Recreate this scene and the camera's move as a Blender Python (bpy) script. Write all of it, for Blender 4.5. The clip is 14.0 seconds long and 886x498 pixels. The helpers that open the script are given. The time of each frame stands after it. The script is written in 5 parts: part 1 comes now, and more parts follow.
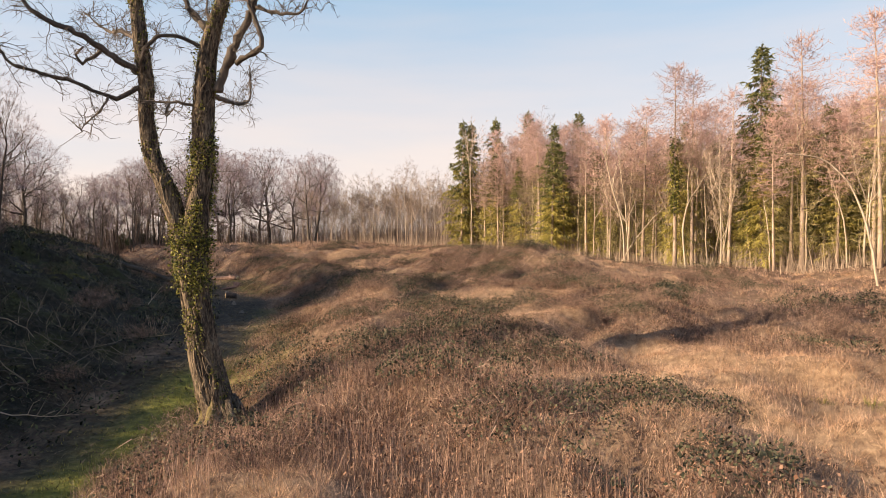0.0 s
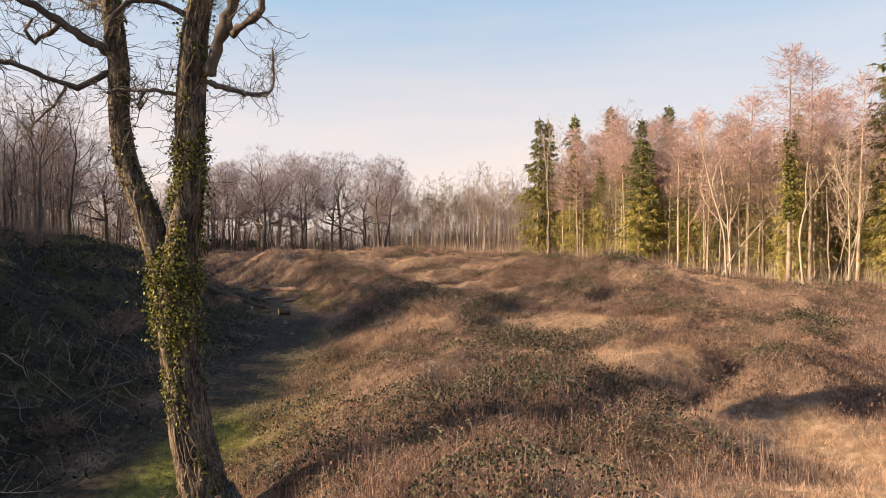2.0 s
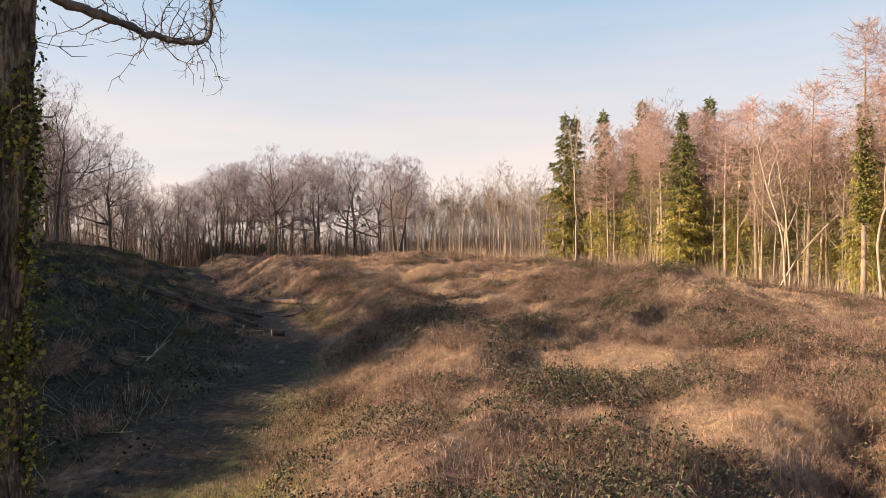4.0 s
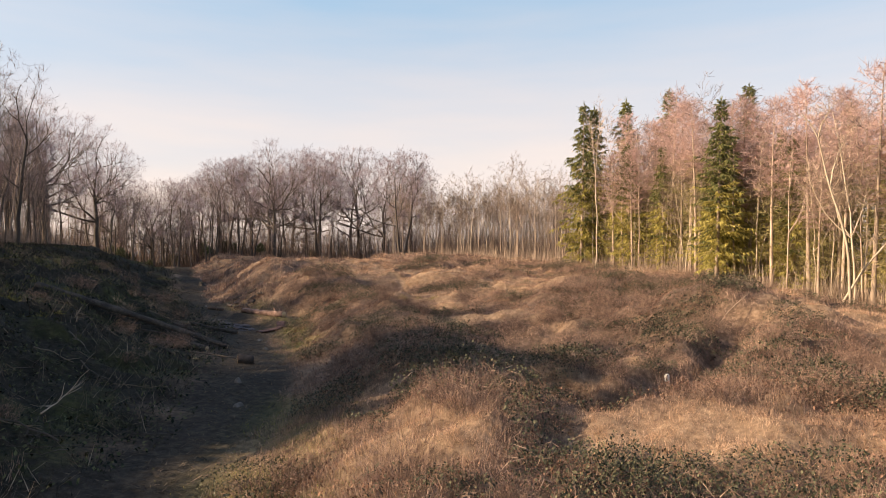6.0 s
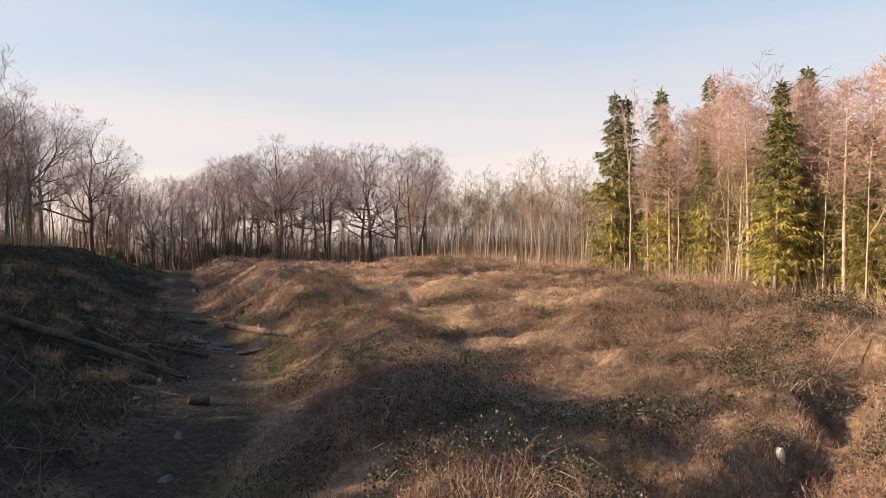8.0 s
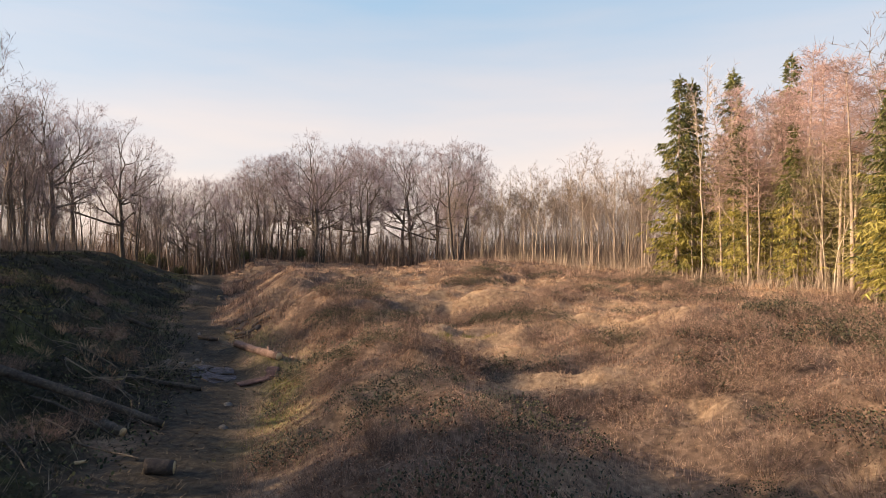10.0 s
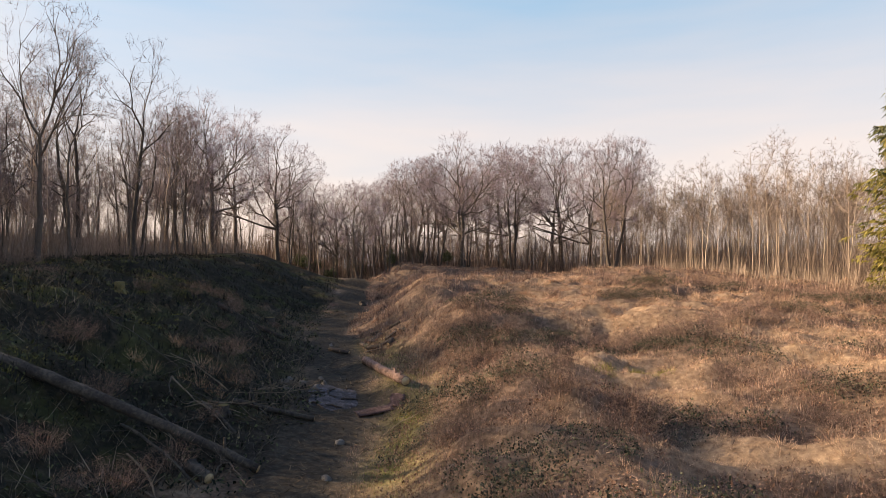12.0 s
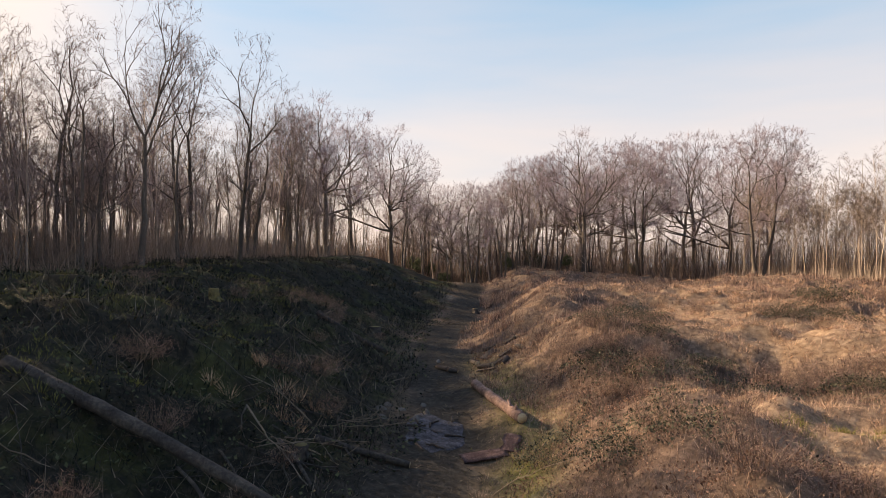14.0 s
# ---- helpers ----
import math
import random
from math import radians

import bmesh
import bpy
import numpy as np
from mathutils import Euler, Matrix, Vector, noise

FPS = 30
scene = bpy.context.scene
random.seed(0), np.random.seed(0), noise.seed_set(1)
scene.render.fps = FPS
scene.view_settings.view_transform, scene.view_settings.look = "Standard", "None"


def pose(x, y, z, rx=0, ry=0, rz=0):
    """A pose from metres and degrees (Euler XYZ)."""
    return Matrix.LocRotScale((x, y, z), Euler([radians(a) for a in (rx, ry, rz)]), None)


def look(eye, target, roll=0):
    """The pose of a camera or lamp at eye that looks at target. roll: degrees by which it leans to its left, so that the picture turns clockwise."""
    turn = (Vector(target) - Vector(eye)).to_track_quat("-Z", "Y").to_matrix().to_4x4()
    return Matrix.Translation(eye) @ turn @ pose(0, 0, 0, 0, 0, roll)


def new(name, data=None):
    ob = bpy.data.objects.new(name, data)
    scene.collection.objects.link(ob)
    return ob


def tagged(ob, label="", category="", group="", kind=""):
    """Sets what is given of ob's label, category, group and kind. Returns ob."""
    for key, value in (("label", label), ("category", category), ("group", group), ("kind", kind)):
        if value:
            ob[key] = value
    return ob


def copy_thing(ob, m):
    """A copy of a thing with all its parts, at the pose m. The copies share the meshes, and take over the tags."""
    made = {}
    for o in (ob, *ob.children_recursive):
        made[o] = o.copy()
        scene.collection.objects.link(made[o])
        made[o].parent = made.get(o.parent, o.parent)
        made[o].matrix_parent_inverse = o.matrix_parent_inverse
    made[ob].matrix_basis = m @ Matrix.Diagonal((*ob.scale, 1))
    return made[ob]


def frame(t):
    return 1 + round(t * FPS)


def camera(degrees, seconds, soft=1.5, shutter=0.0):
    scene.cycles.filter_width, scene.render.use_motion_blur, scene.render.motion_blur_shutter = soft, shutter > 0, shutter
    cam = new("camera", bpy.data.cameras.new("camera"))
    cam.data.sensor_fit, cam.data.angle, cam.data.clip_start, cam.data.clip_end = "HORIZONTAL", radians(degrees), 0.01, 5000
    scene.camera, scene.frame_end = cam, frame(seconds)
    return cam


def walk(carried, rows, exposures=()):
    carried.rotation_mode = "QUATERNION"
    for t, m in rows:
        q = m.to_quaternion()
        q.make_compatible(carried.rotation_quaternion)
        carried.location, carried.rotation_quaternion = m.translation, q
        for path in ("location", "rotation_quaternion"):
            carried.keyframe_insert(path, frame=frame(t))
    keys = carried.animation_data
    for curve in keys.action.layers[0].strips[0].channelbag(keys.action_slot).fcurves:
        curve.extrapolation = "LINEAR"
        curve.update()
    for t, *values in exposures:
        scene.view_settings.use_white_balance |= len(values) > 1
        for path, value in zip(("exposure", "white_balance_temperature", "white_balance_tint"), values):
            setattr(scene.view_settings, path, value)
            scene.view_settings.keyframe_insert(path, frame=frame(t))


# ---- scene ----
cam = camera(70.8, 14.0, soft=0.9)
PATH = [
    (0, (0.016, 0.044, 3.634), (0.016, 2.044, 3.631), -0.0),
    (0.5, (0.081, 0.945, 3.754), (0.014, 2.944, 3.751), -0.0),
    (1, (0.113, 1.932, 3.908), (-0.024, 3.927, 3.907), -0.0),
    (1.5, (0.111, 2.856, 4.036), (-0.081, 4.847, 4.036), 0.1),
    (2, (0.046, 3.822, 4.202), (-0.192, 5.808, 4.202), 0.1),
    (2.5, (-0.057, 4.734, 4.327), (-0.318, 6.717, 4.328), 0.1),
    (3, (-0.209, 5.874, 4.42), (-0.486, 7.855, 4.423), 0.1),
    (3.2, (-0.271, 6.319, 4.431), (-0.552, 8.299, 4.439), 0.0),
    (5.3, (-0.92, 11.228, 4.851), (-1.234, 13.203, 4.848), 0.3),
    (5.5, (-0.973, 11.716, 4.879), (-1.289, 13.691, 4.876), 0.3),
    (6, (-1.098, 12.963, 4.943), (-1.421, 14.937, 4.941), 0.3),
    (6.5, (-1.232, 14.125, 5.011), (-1.563, 16.097, 5.01), 0.3),
    (7, (-1.377, 15.408, 5.09), (-1.724, 17.378, 5.089), 0.3),
    (7.5, (-1.549, 16.608, 5.151), (-1.913, 18.575, 5.149), 0.3),
    (7.7, (-1.636, 17.109, 5.158), (-2.006, 19.075, 5.157), 0.4),
    (9.8, (-2.519, 21.946, 5.423), (-2.99, 23.89, 5.423), 0.3),
    (10, (-2.619, 22.385, 5.462), (-3.131, 24.318, 5.461), 0.3),
    (10.5, (-2.857, 23.381, 5.511), (-3.501, 25.274, 5.512), 0.4),
    (11, (-3.148, 24.367, 5.561), (-3.907, 26.217, 5.562), 0.5),
    (11.5, (-3.458, 25.217, 5.6), (-4.319, 27.022, 5.602), 0.6),
    (12, (-3.83, 26.055, 5.628), (-4.784, 27.812, 5.632), 0.7),
    (12.5, (-4.211, 26.774, 5.666), (-5.248, 28.484, 5.671), 0.8),
    (13, (-4.665, 27.523, 5.715), (-5.789, 29.178, 5.719), 0.9),
    (13.5, (-5.116, 28.186, 5.74), (-6.31, 29.79, 5.745), 1.0),
    (14, (-5.629, 28.885, 5.78), (-6.893, 30.436, 5.784), 1.1),
]
walk(cam, [(t, look(eye, target, roll)) for t, eye, target, roll in PATH], exposures=[(0.0, 1.25, 8000, 13)])

# ---- sky, sun ----
SUN_FROM = Vector((-0.87, -0.30, 0.40)).normalized()
world = bpy.data.worlds.new("sky")
scene.world = world
world.use_nodes = True
wn, wl = world.node_tree.nodes, world.node_tree.links
sky = wn.new("ShaderNodeTexSky")
sky.sky_type, sky.sun_disc = "NISHITA", False
sky.sun_elevation = math.asin(SUN_FROM.z)
sky.sun_rotation = math.atan2(SUN_FROM.x, SUN_FROM.y)
sky.altitude, sky.air_density, sky.dust_density, sky.ozone_density = 200, 1.0, 1.6, 2.5
# thin bright haze that whitens the sky towards the horizon
where = wn.new("ShaderNodeTexCoord")
split = wn.new("ShaderNodeSeparateXYZ")
wl.new(where.outputs["Generated"], split.inputs["Vector"])
veil = wn.new("ShaderNodeValToRGB")
for p, c in ((0.0, (0.93, 0.93, 0.93, 1)), (0.12, (0.90, 0.90, 0.90, 1)), (0.45, (0.74, 0.74, 0.74, 1)), (1.0, (0.35, 0.35, 0.35, 1))):
    e = veil.color_ramp.elements.new(p) if 0 < p < 1 else veil.color_ramp.elements[int(p)]
    e.position, e.color = p, c
wl.new(split.outputs["Z"], veil.inputs["Fac"])
tone = wn.new("ShaderNodeValToRGB")
tone.color_ramp.elements[0].color, tone.color_ramp.elements[0].position = (4.2, 3.8, 3.9, 1), 0.06
tone.color_ramp.elements[1].color, tone.color_ramp.elements[1].position = (1.6, 2.85, 4.4, 1), 0.42
high = tone.color_ramp.elements.new(1.0)
high.color = (0.55, 1.6, 4.6, 1)
streak = wn.new("ShaderNodeTexNoise")
streak.inputs["Scale"].default_value, streak.inputs["Detail"].default_value = 2.6, 4
flat = wn.new("ShaderNodeMapping")
flat.inputs["Scale"].default_value = (1, 1, 7)
wl.new(where.outputs["Generated"], flat.inputs["Vector"])
wl.new(flat.outputs["Vector"], streak.inputs["Vector"])
shift = wn.new("ShaderNodeMath")
shift.operation = "MULTIPLY_ADD"
shift.inputs[1].default_value = 0.22
lower = wn.new("ShaderNodeMath")
lower.operation = "SUBTRACT"
lower.inputs[1].default_value = 0.11
wl.new(split.outputs["Z"], lower.inputs[0])
wl.new(streak.outputs["Fac"], shift.inputs[0])
wl.new(lower.outputs[0], shift.inputs[2])
wl.new(shift.outputs[0], tone.inputs["Fac"])
both = wn.new("ShaderNodeMix")
both.data_type = "RGBA"
wl.new(veil.outputs["Color"], both.inputs["Factor"])
wl.new(sky.outputs["Color"], both.inputs["A"])
wl.new(tone.outputs["Color"], both.inputs["B"])
# the sky whitens warmly round the low sun
near_sun = wn.new("ShaderNodeVectorMath")
near_sun.operation = "DOT_PRODUCT"
near_sun.inputs[1].default_value = SUN_FROM
wl.new(where.outputs["Generated"], near_sun.inputs[0])
spread = wn.new("ShaderNodeMapRange")
spread.interpolation_type = "SMOOTHSTEP"
spread.inputs["From Min"].default_value, spread.inputs["From Max"].default_value = 0.66, 0.97
wl.new(near_sun.outputs["Value"], spread.inputs["Value"])
aureole = wn.new("ShaderNodeMix")
aureole.data_type = "RGBA"
aureole.inputs["B"].default_value = (4.7, 4.2, 3.95, 1)
wl.new(spread.outputs["Result"], aureole.inputs["Factor"])
wl.new(both.outputs["Result"], aureole.inputs["A"])
wl.new(aureole.outputs["Result"], wn["Background"].inputs["Color"])
wn["Background"].inputs["Strength"].default_value = 0.1
sun = new("sun", bpy.data.lights.new("sun", "SUN"))
sun.data.energy, sun.data.angle, sun.data.color = 5.0, radians(0.6), (1.0, 0.83, 0.66)
sun.matrix_world = look(SUN_FROM * 60, (0, 0, 0))


# ---- materials ----
def material(name, colors, size=1.0, rough=0.9, bump=0.3, island=0.0, fine=6.0, stretch=(1, 1, 1), spec=0.3, patches=None, thin=0.0, obj_random=0.0, wide=0.44):
    """Noise-driven material. colors: ramp from dark to light. size: metres of the broad variation. island: share of the variation that goes from
    piece to piece. patches: a second ramp blended in by broader noise. thin: share of light that passes through. obj_random: brightness change from thing to thing."""
    m = bpy.data.materials.new(name)
    m.use_nodes = True
    n, l = m.node_tree.nodes, m.node_tree.links
    b = n["Principled BSDF"]
    geo = n.new("ShaderNodeNewGeometry")
    co = n.new("ShaderNodeTexCoord")
    mp = n.new("ShaderNodeMapping")
    mp.inputs["Scale"].default_value = stretch
    l.new(co.outputs["Object"], mp.inputs["Vector"])

    def noise_tex(scale, detail=5):
        t = n.new("ShaderNodeTexNoise")
        t.inputs["Scale"].default_value, t.inputs["Detail"].default_value, t.inputs["Roughness"].default_value = scale, detail, 0.62
        l.new(mp.outputs["Vector"], t.inputs["Vector"])
        return t

    def ramp(cols, fac):
        r = n.new("ShaderNodeValToRGB")
        e = r.color_ramp.elements
        while len(e) < len(cols):
            e.new(0.5)
        for i, c in enumerate(cols):
            e[i].position, e[i].color = 0.5 - wide / 2 + wide * i / max(1, len(cols) - 1), (*c, 1)
        l.new(fac, r.inputs["Fac"])
        return r

    broad, grain = noise_tex(1.0 / size), noise_tex(fine / size, 6)
    mix = n.new("ShaderNodeMath")
    mix.operation = "MULTIPLY_ADD"
    mix.inputs[1].default_value = 0.45
    l.new(grain.outputs["Fac"], mix.inputs[0])
    half = n.new("ShaderNodeMath")
    half.operation = "MULTIPLY"
    half.inputs[1].default_value = 0.55
    l.new(broad.outputs["Fac"], half.inputs[0])
    l.new(half.outputs[0], mix.inputs[2])
    fac = mix.outputs[0]
    if island:
        f = n.new("ShaderNodeMix")
        f.inputs["Factor"].default_value = island
        l.new(fac, f.inputs["A"])
        l.new(geo.outputs["Random Per Island"], f.inputs["B"])
        fac = f.outputs["Result"]
    col = ramp(colors, fac).outputs["Color"]
    if patches:
        p = noise_tex(0.28 / size, 3)
        cut = n.new("ShaderNodeMapRange")
        cut.inputs["From Min"].default_value, cut.inputs["From Max"].default_value = 0.48, 0.60
        l.new(p.outputs["Fac"], cut.inputs["Value"])
        mc = n.new("ShaderNodeMix")
        mc.data_type = "RGBA"
        l.new(cut.outputs["Result"], mc.inputs["Factor"])
        l.new(col, mc.inputs["A"])
        l.new(ramp(patches, fac).outputs["Color"], mc.inputs["B"])
        col = mc.outputs["Result"]
    if obj_random:
        oi = n.new("ShaderNodeObjectInfo")
        rg = n.new("ShaderNodeMapRange")
        rg.inputs["To Min"].default_value, rg.inputs["To Max"].default_value = 1 - obj_random, 1 + obj_random
        l.new(oi.outputs["Random"], rg.inputs["Value"])
        hsv = n.new("ShaderNodeHueSaturation")
        l.new(rg.outputs["Result"], hsv.inputs["Value"])
        l.new(col, hsv.inputs["Color"])
        col = hsv.outputs["Color"]
    l.new(col, b.inputs["Base Color"])
    b.inputs["Roughness"].default_value = rough
    b.inputs["Specular IOR Level"].default_value = spec
    if bump:
        bp = n.new("ShaderNodeBump")
        bp.inputs["Strength"].default_value, bp.inputs["Distance"].default_value = bump, 0.05
        l.new(grain.outputs["Fac"], bp.inputs["Height"])
        l.new(bp.outputs["Normal"], b.inputs["Normal"])
    if thin:
        tr = n.new("ShaderNodeBsdfTranslucent")
        l.new(col, tr.inputs["Color"])
        ms = n.new("ShaderNodeMixShader")
        ms.inputs["Fac"].default_value = thin
        l.new(b.outputs["BSDF"], ms.inputs[1])
        l.new(tr.outputs["BSDF"], ms.inputs[2])
        l.new(ms.outputs["Shader"], n["Material Output"].inputs["Surface"])
    return m


M_GRASS_DRY = material("dry_grass", [(0.20, 0.115, 0.07), (0.46, 0.295, 0.195), (0.70, 0.51, 0.36)], 1.8, island=0.22, wide=0.30, bump=0, thin=0.25)
M_STALK = material("dead_stalks", [(0.06, 0.036, 0.029), (0.235, 0.145, 0.112), (0.48, 0.335, 0.26)], 1.9, island=0.3, wide=0.30, bump=0, thin=0.15)
M_TWIG_SCRUB = material("bare_scrub_twigs", [(0.055, 0.038, 0.03), (0.16, 0.11, 0.086), (0.34, 0.25, 0.20)], 1.5, island=0.25, wide=0.30, bump=0, thin=0.1)
M_BRAMBLE = material("bramble_leaves", [(0.014, 0.018, 0.010), (0.04, 0.044, 0.024), (0.115, 0.11, 0.065)], 1.4, island=0.6, bump=0, rough=0.7, thin=0.15)
M_DEADLEAF = material("dead_scrub_leaves", [(0.06, 0.03, 0.02), (0.16, 0.085, 0.055), (0.33, 0.20, 0.14)], 1.2, island=0.6, bump=0, thin=0.2)
# darker than other litter: the track's shade is put into the brown
M_TRACK_LITTER = material("shade_dark_litter", [(0.02, 0.016, 0.012), (0.055, 0.043, 0.032), (0.13, 0.10, 0.07)], 0.8, island=0.5, bump=0)
M_MOSS = material("moss_and_grass", [(0.06, 0.062, 0.016), (0.15, 0.15, 0.035), (0.29, 0.265, 0.08)], 0.8, island=0.5, bump=0, thin=0.2)
# near-black because part of the bank's shade is put into this colour
M_LITTER = material("shade_dark_bank_growth", [(0.005, 0.006, 0.0045), (0.015, 0.016, 0.011), (0.062, 0.057, 0.036)], 1.3, island=0.3, wide=0.30, bump=0, thin=0.1)
M_BARK = material("rough_bark", [(0.014, 0.011, 0.009), (0.09, 0.068, 0.05), (0.26, 0.205, 0.145)], 0.10, bump=1.0, stretch=(1, 1, 0.22), fine=4, wide=0.26)
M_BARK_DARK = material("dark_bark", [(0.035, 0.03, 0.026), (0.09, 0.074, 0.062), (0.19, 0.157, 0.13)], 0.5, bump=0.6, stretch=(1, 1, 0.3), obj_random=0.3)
M_BARK_PALE = material("pale_bark", [(0.20, 0.155, 0.115), (0.37, 0.305, 0.235), (0.58, 0.50, 0.40)], 0.6, bump=0.4, stretch=(1, 1, 0.4), obj_random=0.25)
M_BARK_LARCH = material("larch_bark", [(0.14, 0.10, 0.078), (0.31, 0.24, 0.19), (0.52, 0.43, 0.35)], 0.5, bump=0.6, stretch=(1, 1, 0.3), obj_random=0.3)
M_TWIG = material("grey_brown_twigs", [(0.10, 0.075, 0.07), (0.19, 0.145, 0.135), (0.31, 0.24, 0.235)], 3.0, island=0.4, bump=0, obj_random=0.2)
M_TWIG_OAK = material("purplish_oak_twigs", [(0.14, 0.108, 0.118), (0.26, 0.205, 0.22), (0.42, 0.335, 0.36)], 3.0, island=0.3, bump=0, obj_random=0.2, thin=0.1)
M_TWIG_LARCH = material("larch_twigs", [(0.30, 0.20, 0.18), (0.52, 0.365, 0.325), (0.70, 0.52, 0.47)], 3.0, island=0.3, bump=0, thin=0.45, obj_random=0.2)
M_TWIG_DEAD = material("lichened_dead_twigs", [(0.16, 0.14, 0.06), (0.31, 0.265, 0.125), (0.46, 0.39, 0.22)], 3.0, island=0.4, bump=0, thin=0.3, obj_random=0.2)
M_TWIG_COPPICE = material("brown_coppice_twigs", [(0.10, 0.073, 0.06), (0.20, 0.15, 0.12), (0.33, 0.255, 0.21)], 3.0, island=0.4, bump=0, obj_random=0.25)
# pale twigs, with some of the sun's brightness put into the colour
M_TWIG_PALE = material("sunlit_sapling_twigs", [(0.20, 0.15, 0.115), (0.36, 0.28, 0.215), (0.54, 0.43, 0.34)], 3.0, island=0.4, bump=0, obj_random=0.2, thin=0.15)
M_NEEDLE = material("spruce_needles", [(0.055, 0.066, 0.026), (0.14, 0.15, 0.058), (0.29, 0.28, 0.105)], 2.5, island=0.5, bump=0, rough=0.7, thin=0.45, obj_random=0.2)
M_NEEDLE_LOW = material("mossy_spruce_needles", [(0.17, 0.155, 0.045), (0.37, 0.325, 0.09), (0.55, 0.48, 0.17)], 2.5, island=0.5, bump=0, rough=0.8, thin=0.5, obj_random=0.25)
M_HOLLY = material("holly_leaves", [(0.022, 0.032, 0.014), (0.055, 0.068, 0.03), (0.12, 0.125, 0.06)], 1.2, island=0.4, bump=0, rough=0.6, thin=0.15, obj_random=0.2)
# leaf tones lowered so the mat carries some of the bank's shade
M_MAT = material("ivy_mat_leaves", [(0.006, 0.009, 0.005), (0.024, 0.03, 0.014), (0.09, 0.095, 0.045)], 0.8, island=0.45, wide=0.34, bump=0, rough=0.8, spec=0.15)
M_IVY = material("ivy_leaves", [(0.02, 0.027, 0.008), (0.075, 0.083, 0.019), (0.26, 0.245, 0.055)], 0.35, island=0.6, bump=0, rough=0.6, thin=0.3)
M_VINE = material("ivy_stems", [(0.08, 0.06, 0.042), (0.17, 0.13, 0.09), (0.28, 0.22, 0.16)], 0.4, bump=0.4, fine=8)
M_LOG = material("grey_log_bark", [(0.02, 0.017, 0.015), (0.055, 0.046, 0.039), (0.12, 0.10, 0.08)], 0.5, bump=0.9, fine=7, wide=0.32)
M_LOG_LARCH = material("felled_larch_bark", [(0.07, 0.042, 0.034), (0.19, 0.12, 0.098), (0.36, 0.25, 0.21)], 0.22, bump=1.0, fine=6, wide=0.3)
M_STUMP = material("mossy_stump_bark", [(0.07, 0.055, 0.028), (0.16, 0.13, 0.055), (0.28, 0.23, 0.09)], 0.2, bump=0.8)
M_WOOD = material("cut_wood", [(0.30, 0.20, 0.10), (0.48, 0.35, 0.20), (0.62, 0.50, 0.32)], 0.2, bump=0.2)
M_ASH = material("bonfire_ash", [(0.012, 0.0115, 0.014), (0.042, 0.041, 0.05), (0.13, 0.127, 0.15)], 0.3, wide=0.26, bump=1.0)
M_STICK = material("dry_sticks", [(0.045, 0.034, 0.025), (0.12, 0.093, 0.068), (0.27, 0.22, 0.165)], 0.8, island=0.6, bump=0)
M_CHAR = material("charred_wood", [(0.02, 0.018, 0.017), (0.05, 0.04, 0.035), (0.11, 0.08, 0.065)], 0.2, bump=0.7)
M_STONE = material("grey_stone", [(0.06, 0.055, 0.05), (0.12, 0.11, 0.10), (0.20, 0.185, 0.165)], 0.25, bump=0.6)
M_SLAB = material("red_bark_slab", [(0.03, 0.015, 0.014), (0.09, 0.048, 0.042), (0.22, 0.14, 0.12)], 0.18, bump=0.9, wide=0.3)
M_PALE = material("weathered_white", [(0.40, 0.38, 0.34), (0.58, 0.56, 0.52), (0.72, 0.70, 0.66)], 0.2, bump=0.3)

# ---- the lie of the land ----
# hollow way: x, y and height of its floor
TRACK = [(-9.5, -60, -1.5), (-8.2, 0, -0.5), (-7.2, 12, -0.4), (-7.5, 20, -0.05), (-8.9, 27, 0.15), (-11.2, 33, 0.45), (-15.2, 41, 0.6),
         (-20.3, 47, 1.0), (-25.5, 53, 1.35), (-29.5, 60, 1.6), (-35, 68.5, 2.2), (-41.5, 77, 2.8), (-62, 104, 0.0)]


def hashed(ix, iy, seed):
    v = np.sin(ix * 127.1 + iy * 311.7 + seed * 74.7) * 43758.5453
    return v - np.floor(v)


def value_noise(x, y, size, seed=0):
    """Smooth noise from 0 to 1 with features of that size in metres."""
    x, y = np.asarray(x, float) / size, np.asarray(y, float) / size
    ix, iy = np.floor(x), np.floor(y)
    fx, fy = x - ix, y - iy
    fx, fy = fx * fx * (3 - 2 * fx), fy * fy * (3 - 2 * fy)
    a, b = hashed(ix, iy, seed), hashed(ix + 1, iy, seed)
    c, d = hashed(ix, iy + 1, seed), hashed(ix + 1, iy + 1, seed)
    return (a * (1 - fx) + b * fx) * (1 - fy) + (c * (1 - fx) + d * fx) * fy


def smooth(lo, hi, v):
    t = np.clip((v - lo) / (hi - lo), 0, 1)
    return t * t * (3 - 2 * t)


def from_track(x, y):
    """Signed distance to the hollow way (left of it is minus) and the height of its floor there."""
    x, y = np.asarray(x, float), np.asarray(y, float)
    best, side, floor_z = np.full(x.shape, 1e9), np.ones(x.shape), np.zeros(x.shape)
    for (ax, ay, az), (bx, by, bz) in zip(TRACK, TRACK[1:]):
        dx, dy = bx - ax, by - ay
        length = math.hypot(dx, dy)
        t = np.clip(((x - ax) * dx + (y - ay) * dy) / length ** 2, 0, 1)
        px, py = x - ax - t * dx, y - ay - t * dy
        d = np.hypot(px, py)
        near = d < best
        best = np.where(near, d, best)
        side = np.where(near, np.sign(px * dy - py * dx), side)
        floor_z = np.where(near, az + t * (bz - az), floor_z)
    return best * np.where(side == 0, 1, side), floor_z


